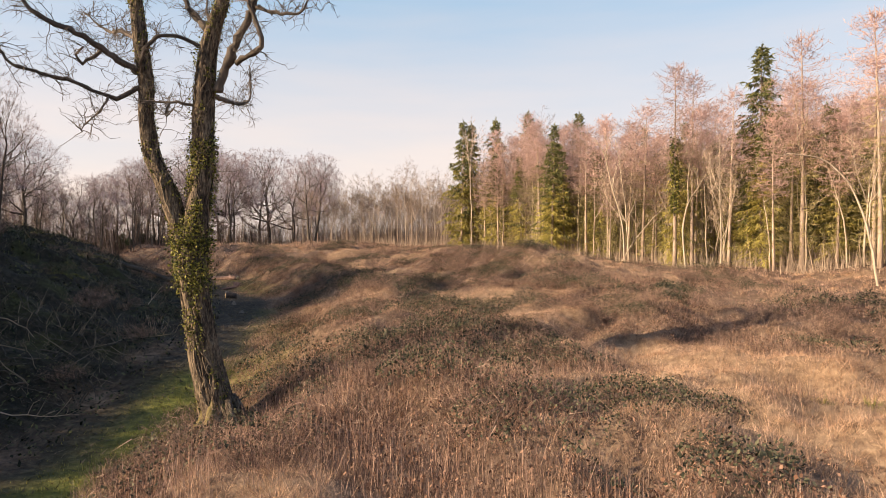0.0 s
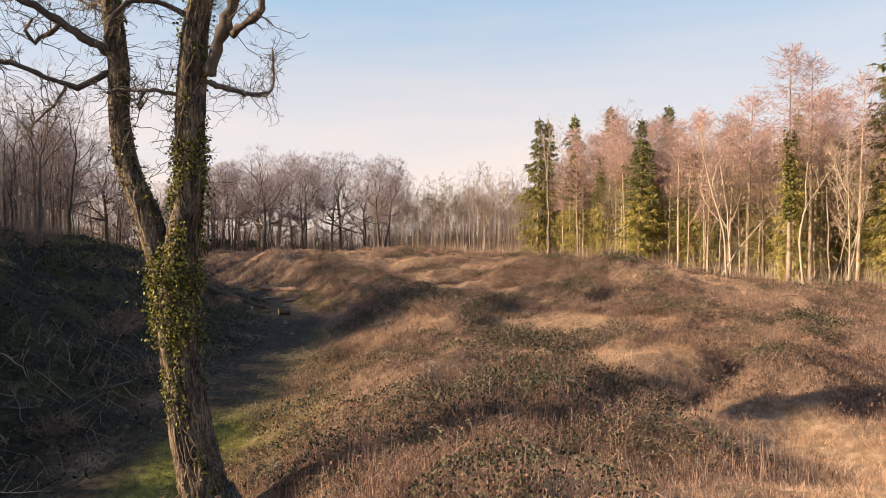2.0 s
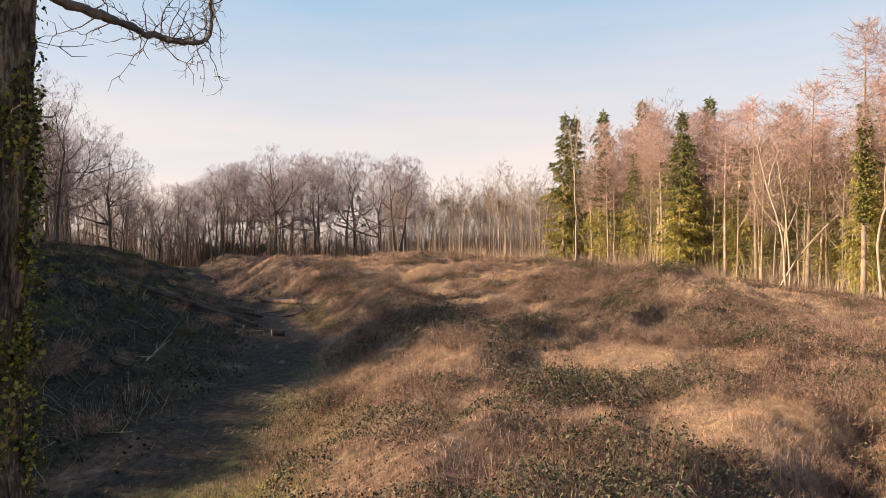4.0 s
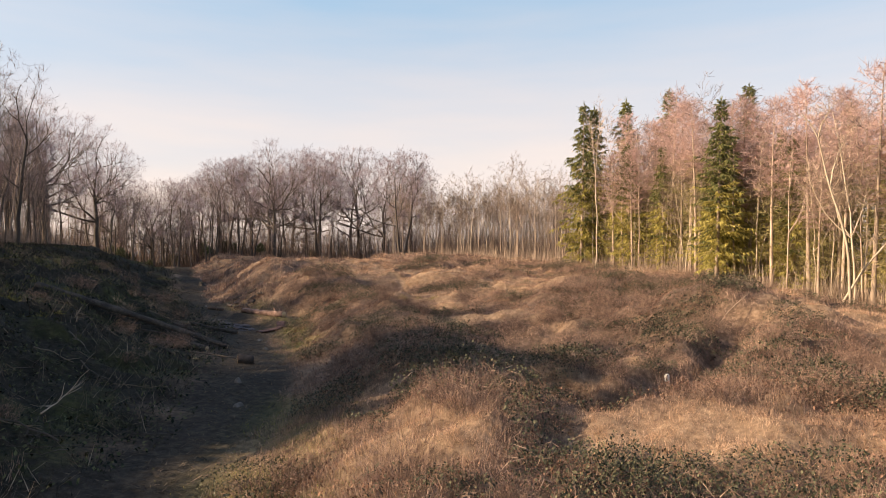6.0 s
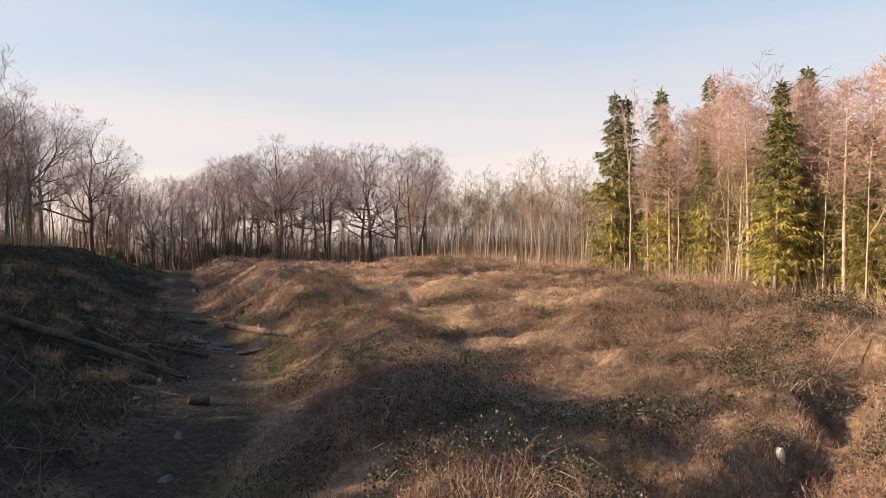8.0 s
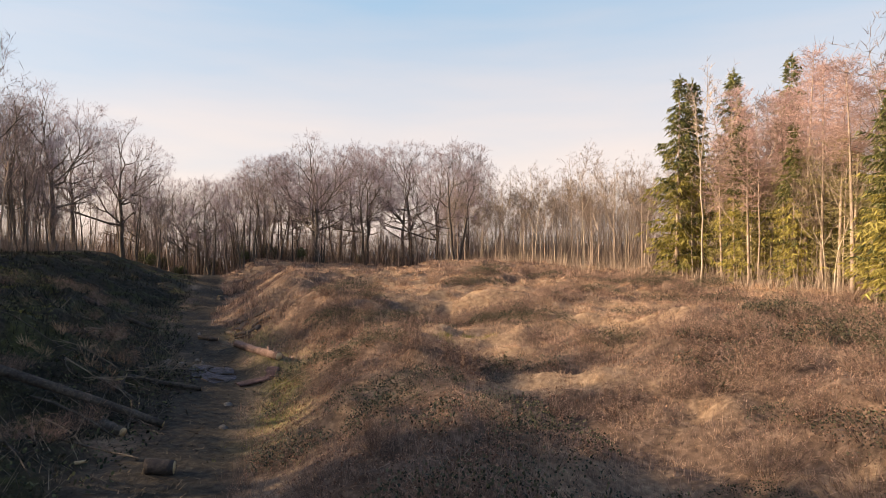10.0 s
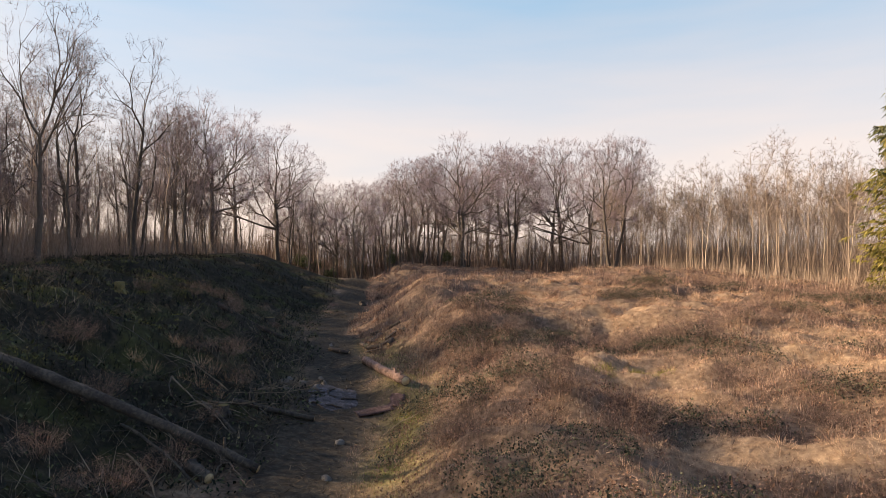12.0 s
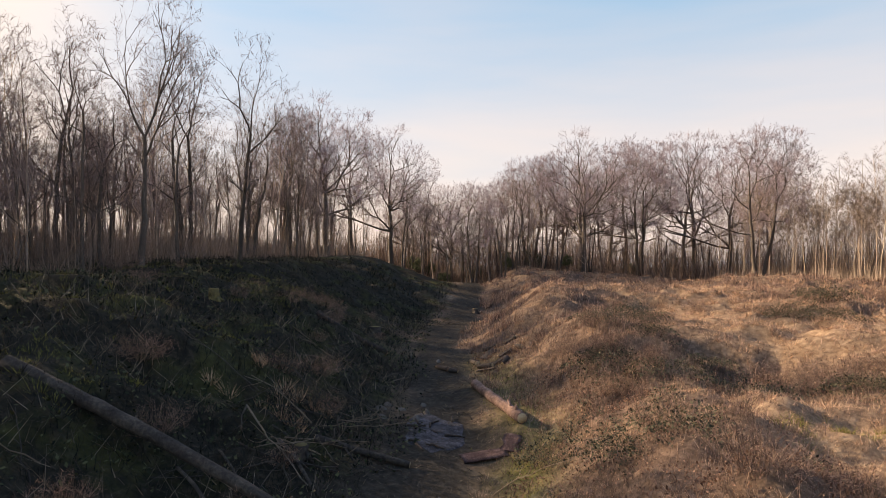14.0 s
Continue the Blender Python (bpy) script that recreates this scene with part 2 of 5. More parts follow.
def profile(x, y):
    """Bank on the left, hump on the right, and the fall of the hill beyond the wood."""
    s, z = from_track(x, y)
    bank = 4.1 * smooth(1.0, 12.0, -s) + 0.6 * smooth(12, 22, -s)
    hump = (1.45 + 1.35 * smooth(16, 60, y)) * smooth(0.9, 6.0, s) + 0.5 * smooth(6, 30, s)
    lift = np.where(s < 0, bank * (1 - 0.35 * smooth(45, 75, y)), hump)
    return z * (1 - 0.5 * smooth(6, 30, s)) + lift * (1 - 0.45 * smooth(72, 108, y))

# mounds and dips: x, y, reach, height
MOUNDS = [(-28.0, 78.0, 9.0, -2.82), (-19.0, 28.5, 9.0, 0.89), (0.5, 55.5, 9.0, -0.54), (-1.0, 34.5, 2.5, -1.40), (5.0, 36.0, 2.5, 1.29),
          (-25.0, 45.0, 2.5, 0.80), (18.5, 46.5, 6.0, -1.21), (-16.0, 57.0, 2.5, -1.06), (-22.0, 30.0, 2.5, -1.52), (-10.0, 48.0, 2.5,
          -1.08), (-35.5, 66.0, 4.0, 1.30), (14.0, 55.5, 2.5, -0.81), (-5.5, 40.5, 2.5, -0.78), (-40.0, 76.5, 2.5, 0.97), (-17.5, 79.5, 6.0,
          1.04), (-2.5, 73.5, 6.0, -0.42), (5.0, 15.0, 2.5, -0.35), (-29.5, 36.0, 4.0, -0.88), (-19.0, 39.0, 2.5, 0.55), (0.5, 43.5, 2.5,
          0.49), (18.5, 27.0, 4.0, -0.56), (-5.5, 12.0, 2.5, -0.23), (-10.0, 19.5, 2.5, 0.42), (-1.0, 16.5, 2.5, 0.31)]

# worn gullies through the scrub
GULLIES = [([(-2.2, 28.4), (-0.8, 27.9), (0.3, 27.2), (1.2, 27.7), (2.3, 29.0), (3.7, 31.4), (5.0, 33.8)], 1.25), ([(1.6, 16.2), (3.2, 17.1), (4.2, 18.4), (5.3, 19.9), (6.2, 22)], 1.0)]


def height(x, y):
    x, y = np.asarray(x, float), np.asarray(y, float)
    z = profile(x, y)
    for mx, my, reach, up in MOUNDS:
        z = z + up * np.exp(-((x - mx) ** 2 + (y - my) ** 2) / (2 * reach * reach))
    away = 1 - smooth(0.4, 2.2, np.abs(from_track(x, y)[0])) * 0.7
    z = z + (1.2 - away) * (0.48 * (value_noise(x, y, 2.6, 3) - 0.5) + 0.34 * (value_noise(x, y, 1.05, 4) - 0.5))
    for line, depth in GULLIES:
        for (ax, ay), (bx, by) in zip(line, line[1:]):
            k = np.clip(((x - ax) * (bx - ax) + (y - ay) * (by - ay)) / ((bx - ax) ** 2 + (by - ay) ** 2), 0, 1)
            z = z - depth * np.exp(-((np.hypot(x - ax - k * (bx - ax), y - ay - k * (by - ay)) / 0.6) ** 2)) * 0.6
    s = from_track(x, y)[0]
    z = z + 0.46 * smooth(1.8, 4.2, np.abs(s)) * (value_noise(x, y, 0.7, 8) - 0.5) + 0.4 * np.exp(-((x + 46.5) ** 2 + (y - 66) ** 2) / 18) * smooth(0.8, 4, -s)
    bed = 1.34 + 0.14 * np.clip((x + 17.6) / 3.7, 0, 1)
    z = z + (bed - z) * np.exp(-((from_log(x, y) / 0.85) ** 2))
    z = np.where((s < 0) & (z > 4.9), 4.9 + 0.3 * (z - 4.9), z)
    far = np.hypot(x + 10, y - 40)
    fall = smooth(95, 260, far)
    return z * (1 - fall) + fall * (-26 + 22 * value_noise(x, y, 420, 6) * smooth(300, 900, far))


LARCH_LOG = ((-17.6, 45.35), (-13.9, 42.3))


def from_log(x, y):
    """Distance to the felled larch log, on plan."""
    (ax, ay), (bx, by) = LARCH_LOG
    k = np.clip(((x - ax) * (bx - ax) + (y - ay) * (by - ay)) / ((bx - ax) ** 2 + (by - ay) ** 2), 0, 1)
    return np.hypot(x - ax - k * (bx - ax), y - ay - k * (by - ay))


# ---- mesh building ----
class Soup:
    """Points and faces of one mesh."""

    def __init__(self):
        self.v, self.f = [], []

    def tube(self, pts, radii, sides=6, cap=True, lump=0.0):
        pts = [Vector(p) for p in pts]
        base, k = len(self.v), len(pts)
        side = None
        for i, p in enumerate(pts):
            d = (pts[min(i + 1, k - 1)] - pts[max(i - 1, 0)]).normalized()
            if side is None:
                side = d.orthogonal().normalized()
            side = (side - d * side.dot(d)).normalized()
            other = d.cross(side)
            for j in range(sides):
                a = 2 * math.pi * j / sides
                r = radii[i] * (1 + lump * (random.random() - 0.5))
                self.v.append(p + side * (math.cos(a) * r) + other * (math.sin(a) * r))
        for i in range(k - 1):
            for j in range(sides):
                a, b = base + i * sides + j, base + i * sides + (j + 1) % sides
                self.f.append((a, b, b + sides, a + sides))
        if cap and sides > 2:
            self.f.append(tuple(base + j for j in reversed(range(sides))))
            self.f.append(tuple(base + (k - 1) * sides + j for j in range(sides)))

    def ridged(self, pts, radii, sides, depth, seed):
        """A trunk with long bark ridges."""
        base, k = len(self.v), len(pts)
        run = 0.0
        for i, p in enumerate(pts):
            if i:
                run += (p - pts[i - 1]).length
            d = (pts[min(i + 1, k - 1)] - pts[max(i - 1, 0)]).normalized()
            s = Vector((0, 1, 0)) - d * d.y
            s.normalize()
            o = d.cross(s)
            for j in range(sides):
                a = 2 * math.pi * j / sides
                c, n_ = math.cos(a), math.sin(a)
                ridge = 1 - abs(noise.noise(Vector((c * 4.2 + seed, n_ * 4.2, run * 0.8)))) * 2.2
                r = radii[i] * (1 + depth * ridge + 0.10 * noise.noise(Vector((c * 1.2, n_ * 1.2 + seed, run * 1.1))) + 0.05 * noise.noise(Vector((c * 9, n_ * 9, run * 5))))
                self.v.append(p + s * (c * r) + o * (n_ * r))
        for i in range(k - 1):
            for j in range(sides):
                a, b = base + i * sides + j, base + i * sides + (j + 1) % sides
                self.f.append((a, a + sides, b + sides, b))

    def whip(self, pts, r0, r1):
        """A thin continuous twig."""
        self.tube(pts, taper(r0, r1, len(pts)), 3, cap=False)

    def twig(self, a, b, w):
        """A thin pointed sliver from a to b."""
        d = b - a
        s = d.cross(Vector((random.uniform(-1, 1), random.uniform(-1, 1), random.uniform(-1, 1))))
        s = s.normalized() * (w / 2) if s.length > 1e-6 else Vector((w / 2, 0, 0))
        k = len(self.v)
        self.v += [a - s, a + s, b]
        self.f.append((k, k + 1, k + 2))

    def leaf(self, c, size, up=None):
        u = Vector((random.gauss(0, 1), random.gauss(0, 1), random.gauss(0, 1))).normalized()
        w = (up or Vector((random.gauss(0, 1), random.gauss(0, 1), random.gauss(0, 1)))).cross(u)
        w = w.normalized() * size * 0.5 if w.length > 1e-6 else Vector((size / 2, 0, 0))
        u = u * size * 0.6
        k = len(self.v)
        self.v += [c - u, c + w, c + u, c - w]
        self.f.append((k, k + 1, k + 2, k + 3))

    def mesh(self, name, mat, shade=True):
        me = bpy.data.meshes.new(name)
        me.from_pydata([tuple(p) for p in self.v], [], self.f)
        if shade:
            me.shade_smooth()
        me.materials.append(mat)
        return me


def part(name, soup, mat, parent, label=""):
    ob = new(name, soup.mesh(name, mat))
    ob.parent = parent
    return tagged(ob, label)


def curve_pts(a, b, bow, n=5, jitter=0.0):
    """Points on a bent line from a to b; bow pushes its middle."""
    a, b = Vector(a), Vector(b)
    m = (a + b) / 2 + Vector(bow)
    out = []
    for i in range(n):
        t = i / (n - 1)
        p = a * (1 - t) ** 2 + m * (2 * t * (1 - t)) + b * t * t
        if 0 < i < n - 1 and jitter:
            p = p + Vector((random.uniform(-1, 1), random.uniform(-1, 1), random.uniform(-1, 1))) * jitter
        out.append(p)
    return out


def taper(r0, r1, n):
    return [r0 + (r1 - r0) * i / (n - 1) for i in range(n)]


def ground_z(x, y):
    return float(height(np.array([x]), np.array([y]))[0])


def rand_dir():
    while True:
        v = Vector((random.uniform(-1, 1), random.uniform(-1, 1), random.uniform(-1, 1)))
        if 0.1 < v.length < 1:
            return v.normalized()


# ---- trees ----
def spray(wood, fine, pts, r, depth, reach, twigs, tw, middle=None):
    """Side shoots along a limb, ending in slivers."""
    for _ in range(depth):
        i = random.randint(1, len(pts) - 1)
        t = random.random()
        a = pts[i - 1].lerp(pts[i], t)
        along = (pts[-1] - pts[0]).normalized()
        if middle is None:
            d = (along * 0.8 + rand_dir() * 0.8 + Vector((0, 0, 0.25))).normalized()
        else:
            d = (along * 0.35 + (a - middle).normalized() * 0.75 + rand_dir() * 0.6).normalized()
        b = a + d * reach * random.uniform(0.6, 1.15)
        sub = curve_pts(a, b, rand_dir() * reach * 0.12 + Vector((0, 0, reach * 0.06)), 3)
        fine.twig(sub[0], sub[1] + (sub[1] - sub[0]) * 0.2, r * 1.6)
        fine.twig(sub[1], sub[2], r * 1.1)
        for _ in range(twigs):
            p = sub[random.randint(0, 1)].lerp(sub[2], random.uniform(0.3, 1))
            q = p + (d * 0.7 + rand_dir() * 0.75 + Vector((0, 0, 0.15))).normalized() * reach * random.uniform(0.3, 0.7)
            fine.twig(p, q, tw)


def to_shell(p, d, o):
    """How far it is from p along d to the outline of the crown; None from outside it."""
    g = Vector((1 / o["wide"], 1 / o["wide"], 1 / o["half"]))
    q, e = (p - o["mid"]) * g, d * g
    a, b, c = e.dot(e), q.dot(e), q.dot(q) - 1
    return (-b + math.sqrt(b * b - a * c)) / a if c < 0 else None


def fork_on(wood, fine, p, way, ln, r, level, o):
    """One branch and, in turn, the branches that it forks into, as far as the crown's outline."""
    pts, d = [p], way
    left = to_shell(p, way, o)
    if left is not None and level < 3:
        ln = max(0.15, left * 0.24 / (1 - 0.76 ** (o["levels"] + 1 - level)) * random.uniform(0.82, 1.12))
    for _ in range(3):
        d = (d + rand_dir() * o["wiggle"] + Vector((0, 0, o["lift"]))).normalized()
        pts.append(pts[-1] + d * ln / 3)
    if level < o["levels"] - 1:
        wood.tube(pts, taper(r, r * 0.72, 4), 7 if r > 0.09 else 5 if r > 0.04 else 3, cap=False)
    else:
        for i in range(3):
            fine.twig(pts[i], pts[i + 1] + (pts[i + 1] - pts[i]) * 0.25, max(o["tw"], r * 1.5))
    q = pts[3] - o["mid"]
    outside = (q.x / o["wide"]) ** 2 + (q.y / o["wide"]) ** 2 + (q.z / o["half"]) ** 2 > 1.0
    if level >= o["levels"] or (outside and level > 0):
        for _ in range(o["twigs"]):
            a = pts[random.randint(0, 2)].lerp(pts[3], random.random())
            g = (d * 0.75 + rand_dir() * 0.85 + Vector((0, 0, 0.15))).normalized() * o["shoot"] * random.uniform(0.4, 1.0)
            fine.twig(a, a + g, o["tw"])
            fine.twig(a + g * 0.5, a + g * 0.6 + (g.normalized() + rand_dir()).normalized() * g.length * 0.55, o["tw"] * 0.8)
        return
    side = d.orthogonal().normalized()
    side.rotate(Matrix.Rotation(random.uniform(0, 6.28), 3, d))
    count = 3 if random.random() < o["three"] else 2
    for k in range(count):
        s = side.copy()
        s.rotate(Matrix.Rotation(6.283 * k / count + random.uniform(-0.4, 0.4), 3, d))
        bend = o["spread"] * random.uniform(0.45, 1.1)
        fork_on(wood, fine, pts[3], (d * math.cos(bend) + s * math.sin(bend)).normalized(), ln * 0.76 * random.uniform(0.8, 1.15), r * random.uniform(0.6, 0.74), level + 1, o)
    for i in (1, 2):
        if 0 < level < 4 and random.random() < 0.5:
            fork_on(wood, fine, pts[i], (d * 0.6 + rand_dir() * 0.8 + Vector((0, 0, 0.1))).normalized(), ln * 0.55, r * 0.35, min(o["levels"], level + 2), o)


def branching_tree(name, tall, r, clear, wide, bark, twig_mat, label, limbs=7, levels=5, low=0.3, tw=0.03, twigs=8, lean=0.03, wiggle=0.17, spread=0.6, lift=0.05, three=0.12, steep=0.25, stems=1, suckers=10):
    """A leafless broadleaf: a clear trunk whose limbs fork again and again up to the outline of a rounded crown."""
    wood, fine = Soup(), Soup()
    off = Vector((random.uniform(-1, 1), random.uniform(-1, 1), 0)) * lean * tall
    o = dict(levels=levels, tw=tw, twigs=twigs, wiggle=wiggle, spread=spread, lift=lift, three=three, wide=wide, half=tall * (1 - low) / 2, shoot=tall * 0.05,
             mid=Vector((off.x, off.y, tall * (1 + low) / 2)))
    total = (1 - 0.76 ** (levels + 1)) / 0.24
    for m in range(stems):
        foot = Vector((m * r * 2.0, 0, -0.35))
        top = Vector((off.x * 0.8 + (m - (stems - 1) / 2) * wide * 0.5, off.y * 0.8, tall * min(0.85, clear + 0.24)))
        bole = curve_pts(foot, top, rand_dir() * lean * tall * 0.7, 8, tall * 0.006)
        wood.tube(bole, [r * 1.45] + [r * (1 - 0.075 * j) for j in range(1, 8)], 9, cap=False)
        for k in range(limbs):
            up = 1 - (1 - steep) * (k + random.random() * 0.6) / max(1, limbs - 1) if k else 0.97
            w = k * 2.4 + m + random.uniform(-0.4, 0.4)
            h = math.sqrt(max(0.02, 1 - min(1, up) ** 2))
            way = Vector((math.cos(w) * h, math.sin(w) * h, up)).normalized()
            start = bole[7] if k < 2 else bole[random.randint(4, 6)]
            q, reach = start.copy(), 0.0
            while reach < tall and (((q - o["mid"]).x / wide) ** 2 + ((q - o["mid"]).y / wide) ** 2 + ((q - o["mid"]).z / o["half"]) ** 2 < 1 or q.z < o["mid"].z - 0.6 * o["half"]):
                q = q + way * 0.3
                reach += 0.3
            fork_on(wood, fine, start, way, max(tall * 0.1, reach * 0.95) / total, r * random.uniform(0.26, 0.42), 0, o)
        for _ in range(suckers):
            q = bole[random.randint(1, 6)]
            v = Vector((random.gauss(0, 1), random.gauss(0, 1), random.uniform(-0.3, 0.7))).normalized() * tall * random.uniform(0.03, 0.1)
            fine.twig(q, q + v, tw * 1.3)
            fine.twig(q + v * 0.6, q + v * 1.2 + rand_dir() * 0.3, tw)
    ob = new(name)
    part("trunk", wood, bark, ob)
    part("crown", fine, twig_mat, ob)
    return tagged(ob, label, "tree")


def larch(tall, label, crown=0.55, n=125, tw=0.034, ivy=False):
    """A leafless larch: straight stem, a pinkish crown of fine level branches, and dead lichened branches below it."""
    wood, fine, dead = Soup(), Soup(), Soup()
    bend = Vector((random.uniform(-0.3, 0.3), random.uniform(-0.3, 0.3), 0))
    stem = curve_pts((0, 0, -0.35), (random.uniform(-0.5, 0.5), random.uniform(-0.5, 0.5), tall), bend, 9)
    wood.tube(stem, [tall * 0.0125] + taper(tall * 0.0098, 0.014, 8), 7)

    def on_stem(u):
        f = u * 7.999
        return stem[int(f)].lerp(stem[int(f) + 1], f - int(f))

    for k in range(n):
        u = crown + (0.99 - crown) * (k + random.random()) / n
        v = (u - crown) / (1 - crown)
        ln = tall * 0.185 * math.sin(min(1.0, (1 - v) * 1.35 + 0.10) * math.pi / 2) * (0.55 + 0.45 * min(1, v * 4)) * random.uniform(0.6, 1.12)
        ang = k * 2.4 + random.uniform(-0.6, 0.6)
        d = Vector((math.cos(ang), math.sin(ang), random.uniform(-0.05, 0.3) if v < 0.7 else random.uniform(0.25, 0.9)))
        s = on_stem(u)
        pts = curve_pts(s, s + d * ln, (0, 0, -0.10 * ln), 4)
        for i in range(3):
            fine.twig(pts[i], pts[i + 1] + (pts[i + 1] - pts[i]) * 0.2, 0.026 - 0.004 * i)
        for _ in range(18):
            t = random.uniform(0.3, 2.999)
            p = pts[int(t)].lerp(pts[int(t) + 1], t - int(t))
            fine.twig(p, p + (d * 0.5 + rand_dir() * 0.9 + Vector((0, 0, 0.12))).normalized() * random.uniform(0.2, 0.6), tw * random.uniform(0.6, 1.1))
    for k in range(150):
        s = on_stem(random.uniform(0.12, crown + 0.08))
        ang = random.uniform(0, 6.28)
        d = Vector((math.cos(ang), math.sin(ang), random.uniform(-0.35, 0.1)))
        e = s + d * random.uniform(0.5, 1.5)
        dead.twig(s, e, 0.03)
        for _ in range(4):
            p = s.lerp(e, random.uniform(0.3, 1))
            dead.twig(p, p + (d * 0.5 + rand_dir() * 0.8).normalized() * random.uniform(0.2, 0.6), 0.03)
    ob = new("larch_tree")
    part("trunk", wood, M_BARK_LARCH, ob)
    part("crown", fine, M_TWIG_LARCH, ob, "leafless pinkish-brown larch twigs")
    part("dead_branch_spray", dead, M_TWIG_DEAD, ob, "dead olive-brown lichened lower branches")
    if ivy:
        leaves = Soup()
        for _ in range(2600):
            s, a = on_stem(random.uniform(0.30, 0.66)), random.uniform(0, 6.28)
            leaves.leaf(s + Vector((math.cos(a), math.sin(a), 0)) * (0.12 + abs(random.gauss(0, 0.14))) + Vector((0, 0, random.uniform(-0.2, 0.2))), random.uniform(0.06, 0.13))
        part("ivy", leaves, M_IVY, ob, "green ivy sleeve round the stem")
    return tagged(ob, label, "tree")


def spruce(tall, label, low=0.08, full=0.135, green=None, n=265, mossy=0.55):
    """A narrow spruce: tiers of drooping branches hung with sprays of needles, dark above, mossy and thinner low down."""
    wood, fine, moss = Soup(), Soup(), Soup()
    stem = curve_pts((0, 0, -0.35), (random.uniform(-0.3, 0.3), random.uniform(-0.3, 0.3), tall), (0, 0, 0), 8)
    wood.tube(stem, taper(tall * 0.0115, 0.012, 8), 7)
    for k in range(n):
        u = low + (0.99 - low) * ((k + random.random()) / n) ** 0.95
        f = u * 6.999
        s = stem[int(f)].lerp(stem[int(f) + 1], f - int(f))
        ln = tall * (full * min(1.0, (1 - u) ** 0.75 * 1.35) * (0.8 + 0.2 * math.sin(u * 40)) + 0.012) * random.uniform(0.6, 1.2)
        ang = k * 2.4 + random.uniform(-0.6, 0.6)
        rise = 0.5 if u > 0.88 else random.uniform(-0.55, 0.2)
        d = Vector((math.cos(ang), math.sin(ang), rise))
        pts = curve_pts(s, s + d * ln, (0, 0, -0.14 * ln), 4)
        for i in range(3):
            wood.twig(pts[i], pts[i + 1] + (pts[i + 1] - pts[i]) * 0.2, 0.04 - 0.01 * i)
        side = Vector((-d.y, d.x, 0)).normalized()
        hold = moss if random.random() < smooth(mossy + 0.15, mossy - 0.15, u) * 0.9 else fine
        for _ in range(int(12 + 20 * min(1, ln / 1.6))):
            t = random.uniform(0.15, 1.0) * 2.999
            p = pts[int(t)].lerp(pts[int(t) + 1], t - int(t))
            e = (side * random.uniform(-1, 1) + d * random.uniform(0.1, 0.8) + Vector((0, 0, random.uniform(-1.0, 0.0)))).normalized()
            hold.twig(p, p + e * random.uniform(0.22, 0.62) * (0.5 + 0.5 * min(1, ln / 1.2)), random.uniform(0.05, 0.13))
    for _ in range(10):
        p = stem[-1]
        fine.twig(p + Vector((0, 0, -0.1)), p + Vector((random.uniform(-0.15, 0.15), random.uniform(-0.15, 0.15), random.uniform(0.0, 0.45))), 0.06)
    ob = new("spruce_tree")
    part("trunk", wood, M_BARK_LARCH, ob)
    part("crown", fine, green or M_NEEDLE, ob, "dark green spruce needles")
    part("lower_foliage", moss, M_NEEDLE_LOW, ob, "yellow-green mossy lower foliage")
    return tagged(ob, label, "tree")


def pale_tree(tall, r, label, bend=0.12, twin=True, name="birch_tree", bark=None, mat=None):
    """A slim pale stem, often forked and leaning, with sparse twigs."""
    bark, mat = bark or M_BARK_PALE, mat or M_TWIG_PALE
    wood, fine = Soup(), Soup()
    ang = random.uniform(0, 6.28)
    off = Vector((math.cos(ang), math.sin(ang), 0)) * tall * bend
    stem = curve_pts((0, 0, -0.3), Vector((0, 0, tall)) + off, off * random.uniform(-0.9, 0.4), 9, 0.05)
    wood.tube(stem, taper(r, 0.012, 9), 6)
    arms = [stem]
    for k in range(3 if twin else 1):
        i = random.randint(2, 5)
        d = Vector((random.uniform(-1, 1), random.uniform(-1, 1), 0)).normalized() * tall * random.uniform(0.10, 0.22)
        arm = curve_pts(stem[i], stem[i] + d + Vector((0, 0, tall * random.uniform(0.25, 0.4))), d * 0.35 - Vector((0, 0, 0.3)), 6, 0.05)
        wood.tube(arm, taper(r * 0.55, 0.012, 6), 5, cap=False)
        arms.append(arm)
    for arm in arms:
        for _ in range(15):
            i = random.randint(max(1, len(arm) // 3), len(arm) - 2)
            a = arm[i].lerp(arm[i + 1], random.random())
            d = (rand_dir() * 0.8 + Vector((0, 0, 0.75))).normalized()
            b = curve_pts(a, a + d * tall * random.uniform(0.07, 0.17), rand_dir() * 0.1, 3)
            fine.twig(b[0], b[1], 0.032)
            fine.twig(b[1], b[2], 0.026)
            spray(wood, fine, b, 0.016, 3, tall * 0.07, 4, 0.026)
    ob = new(name)
    part("trunk", wood, bark, ob)
    part("crown", fine, mat, ob)
    return tagged(ob, label, "tree")


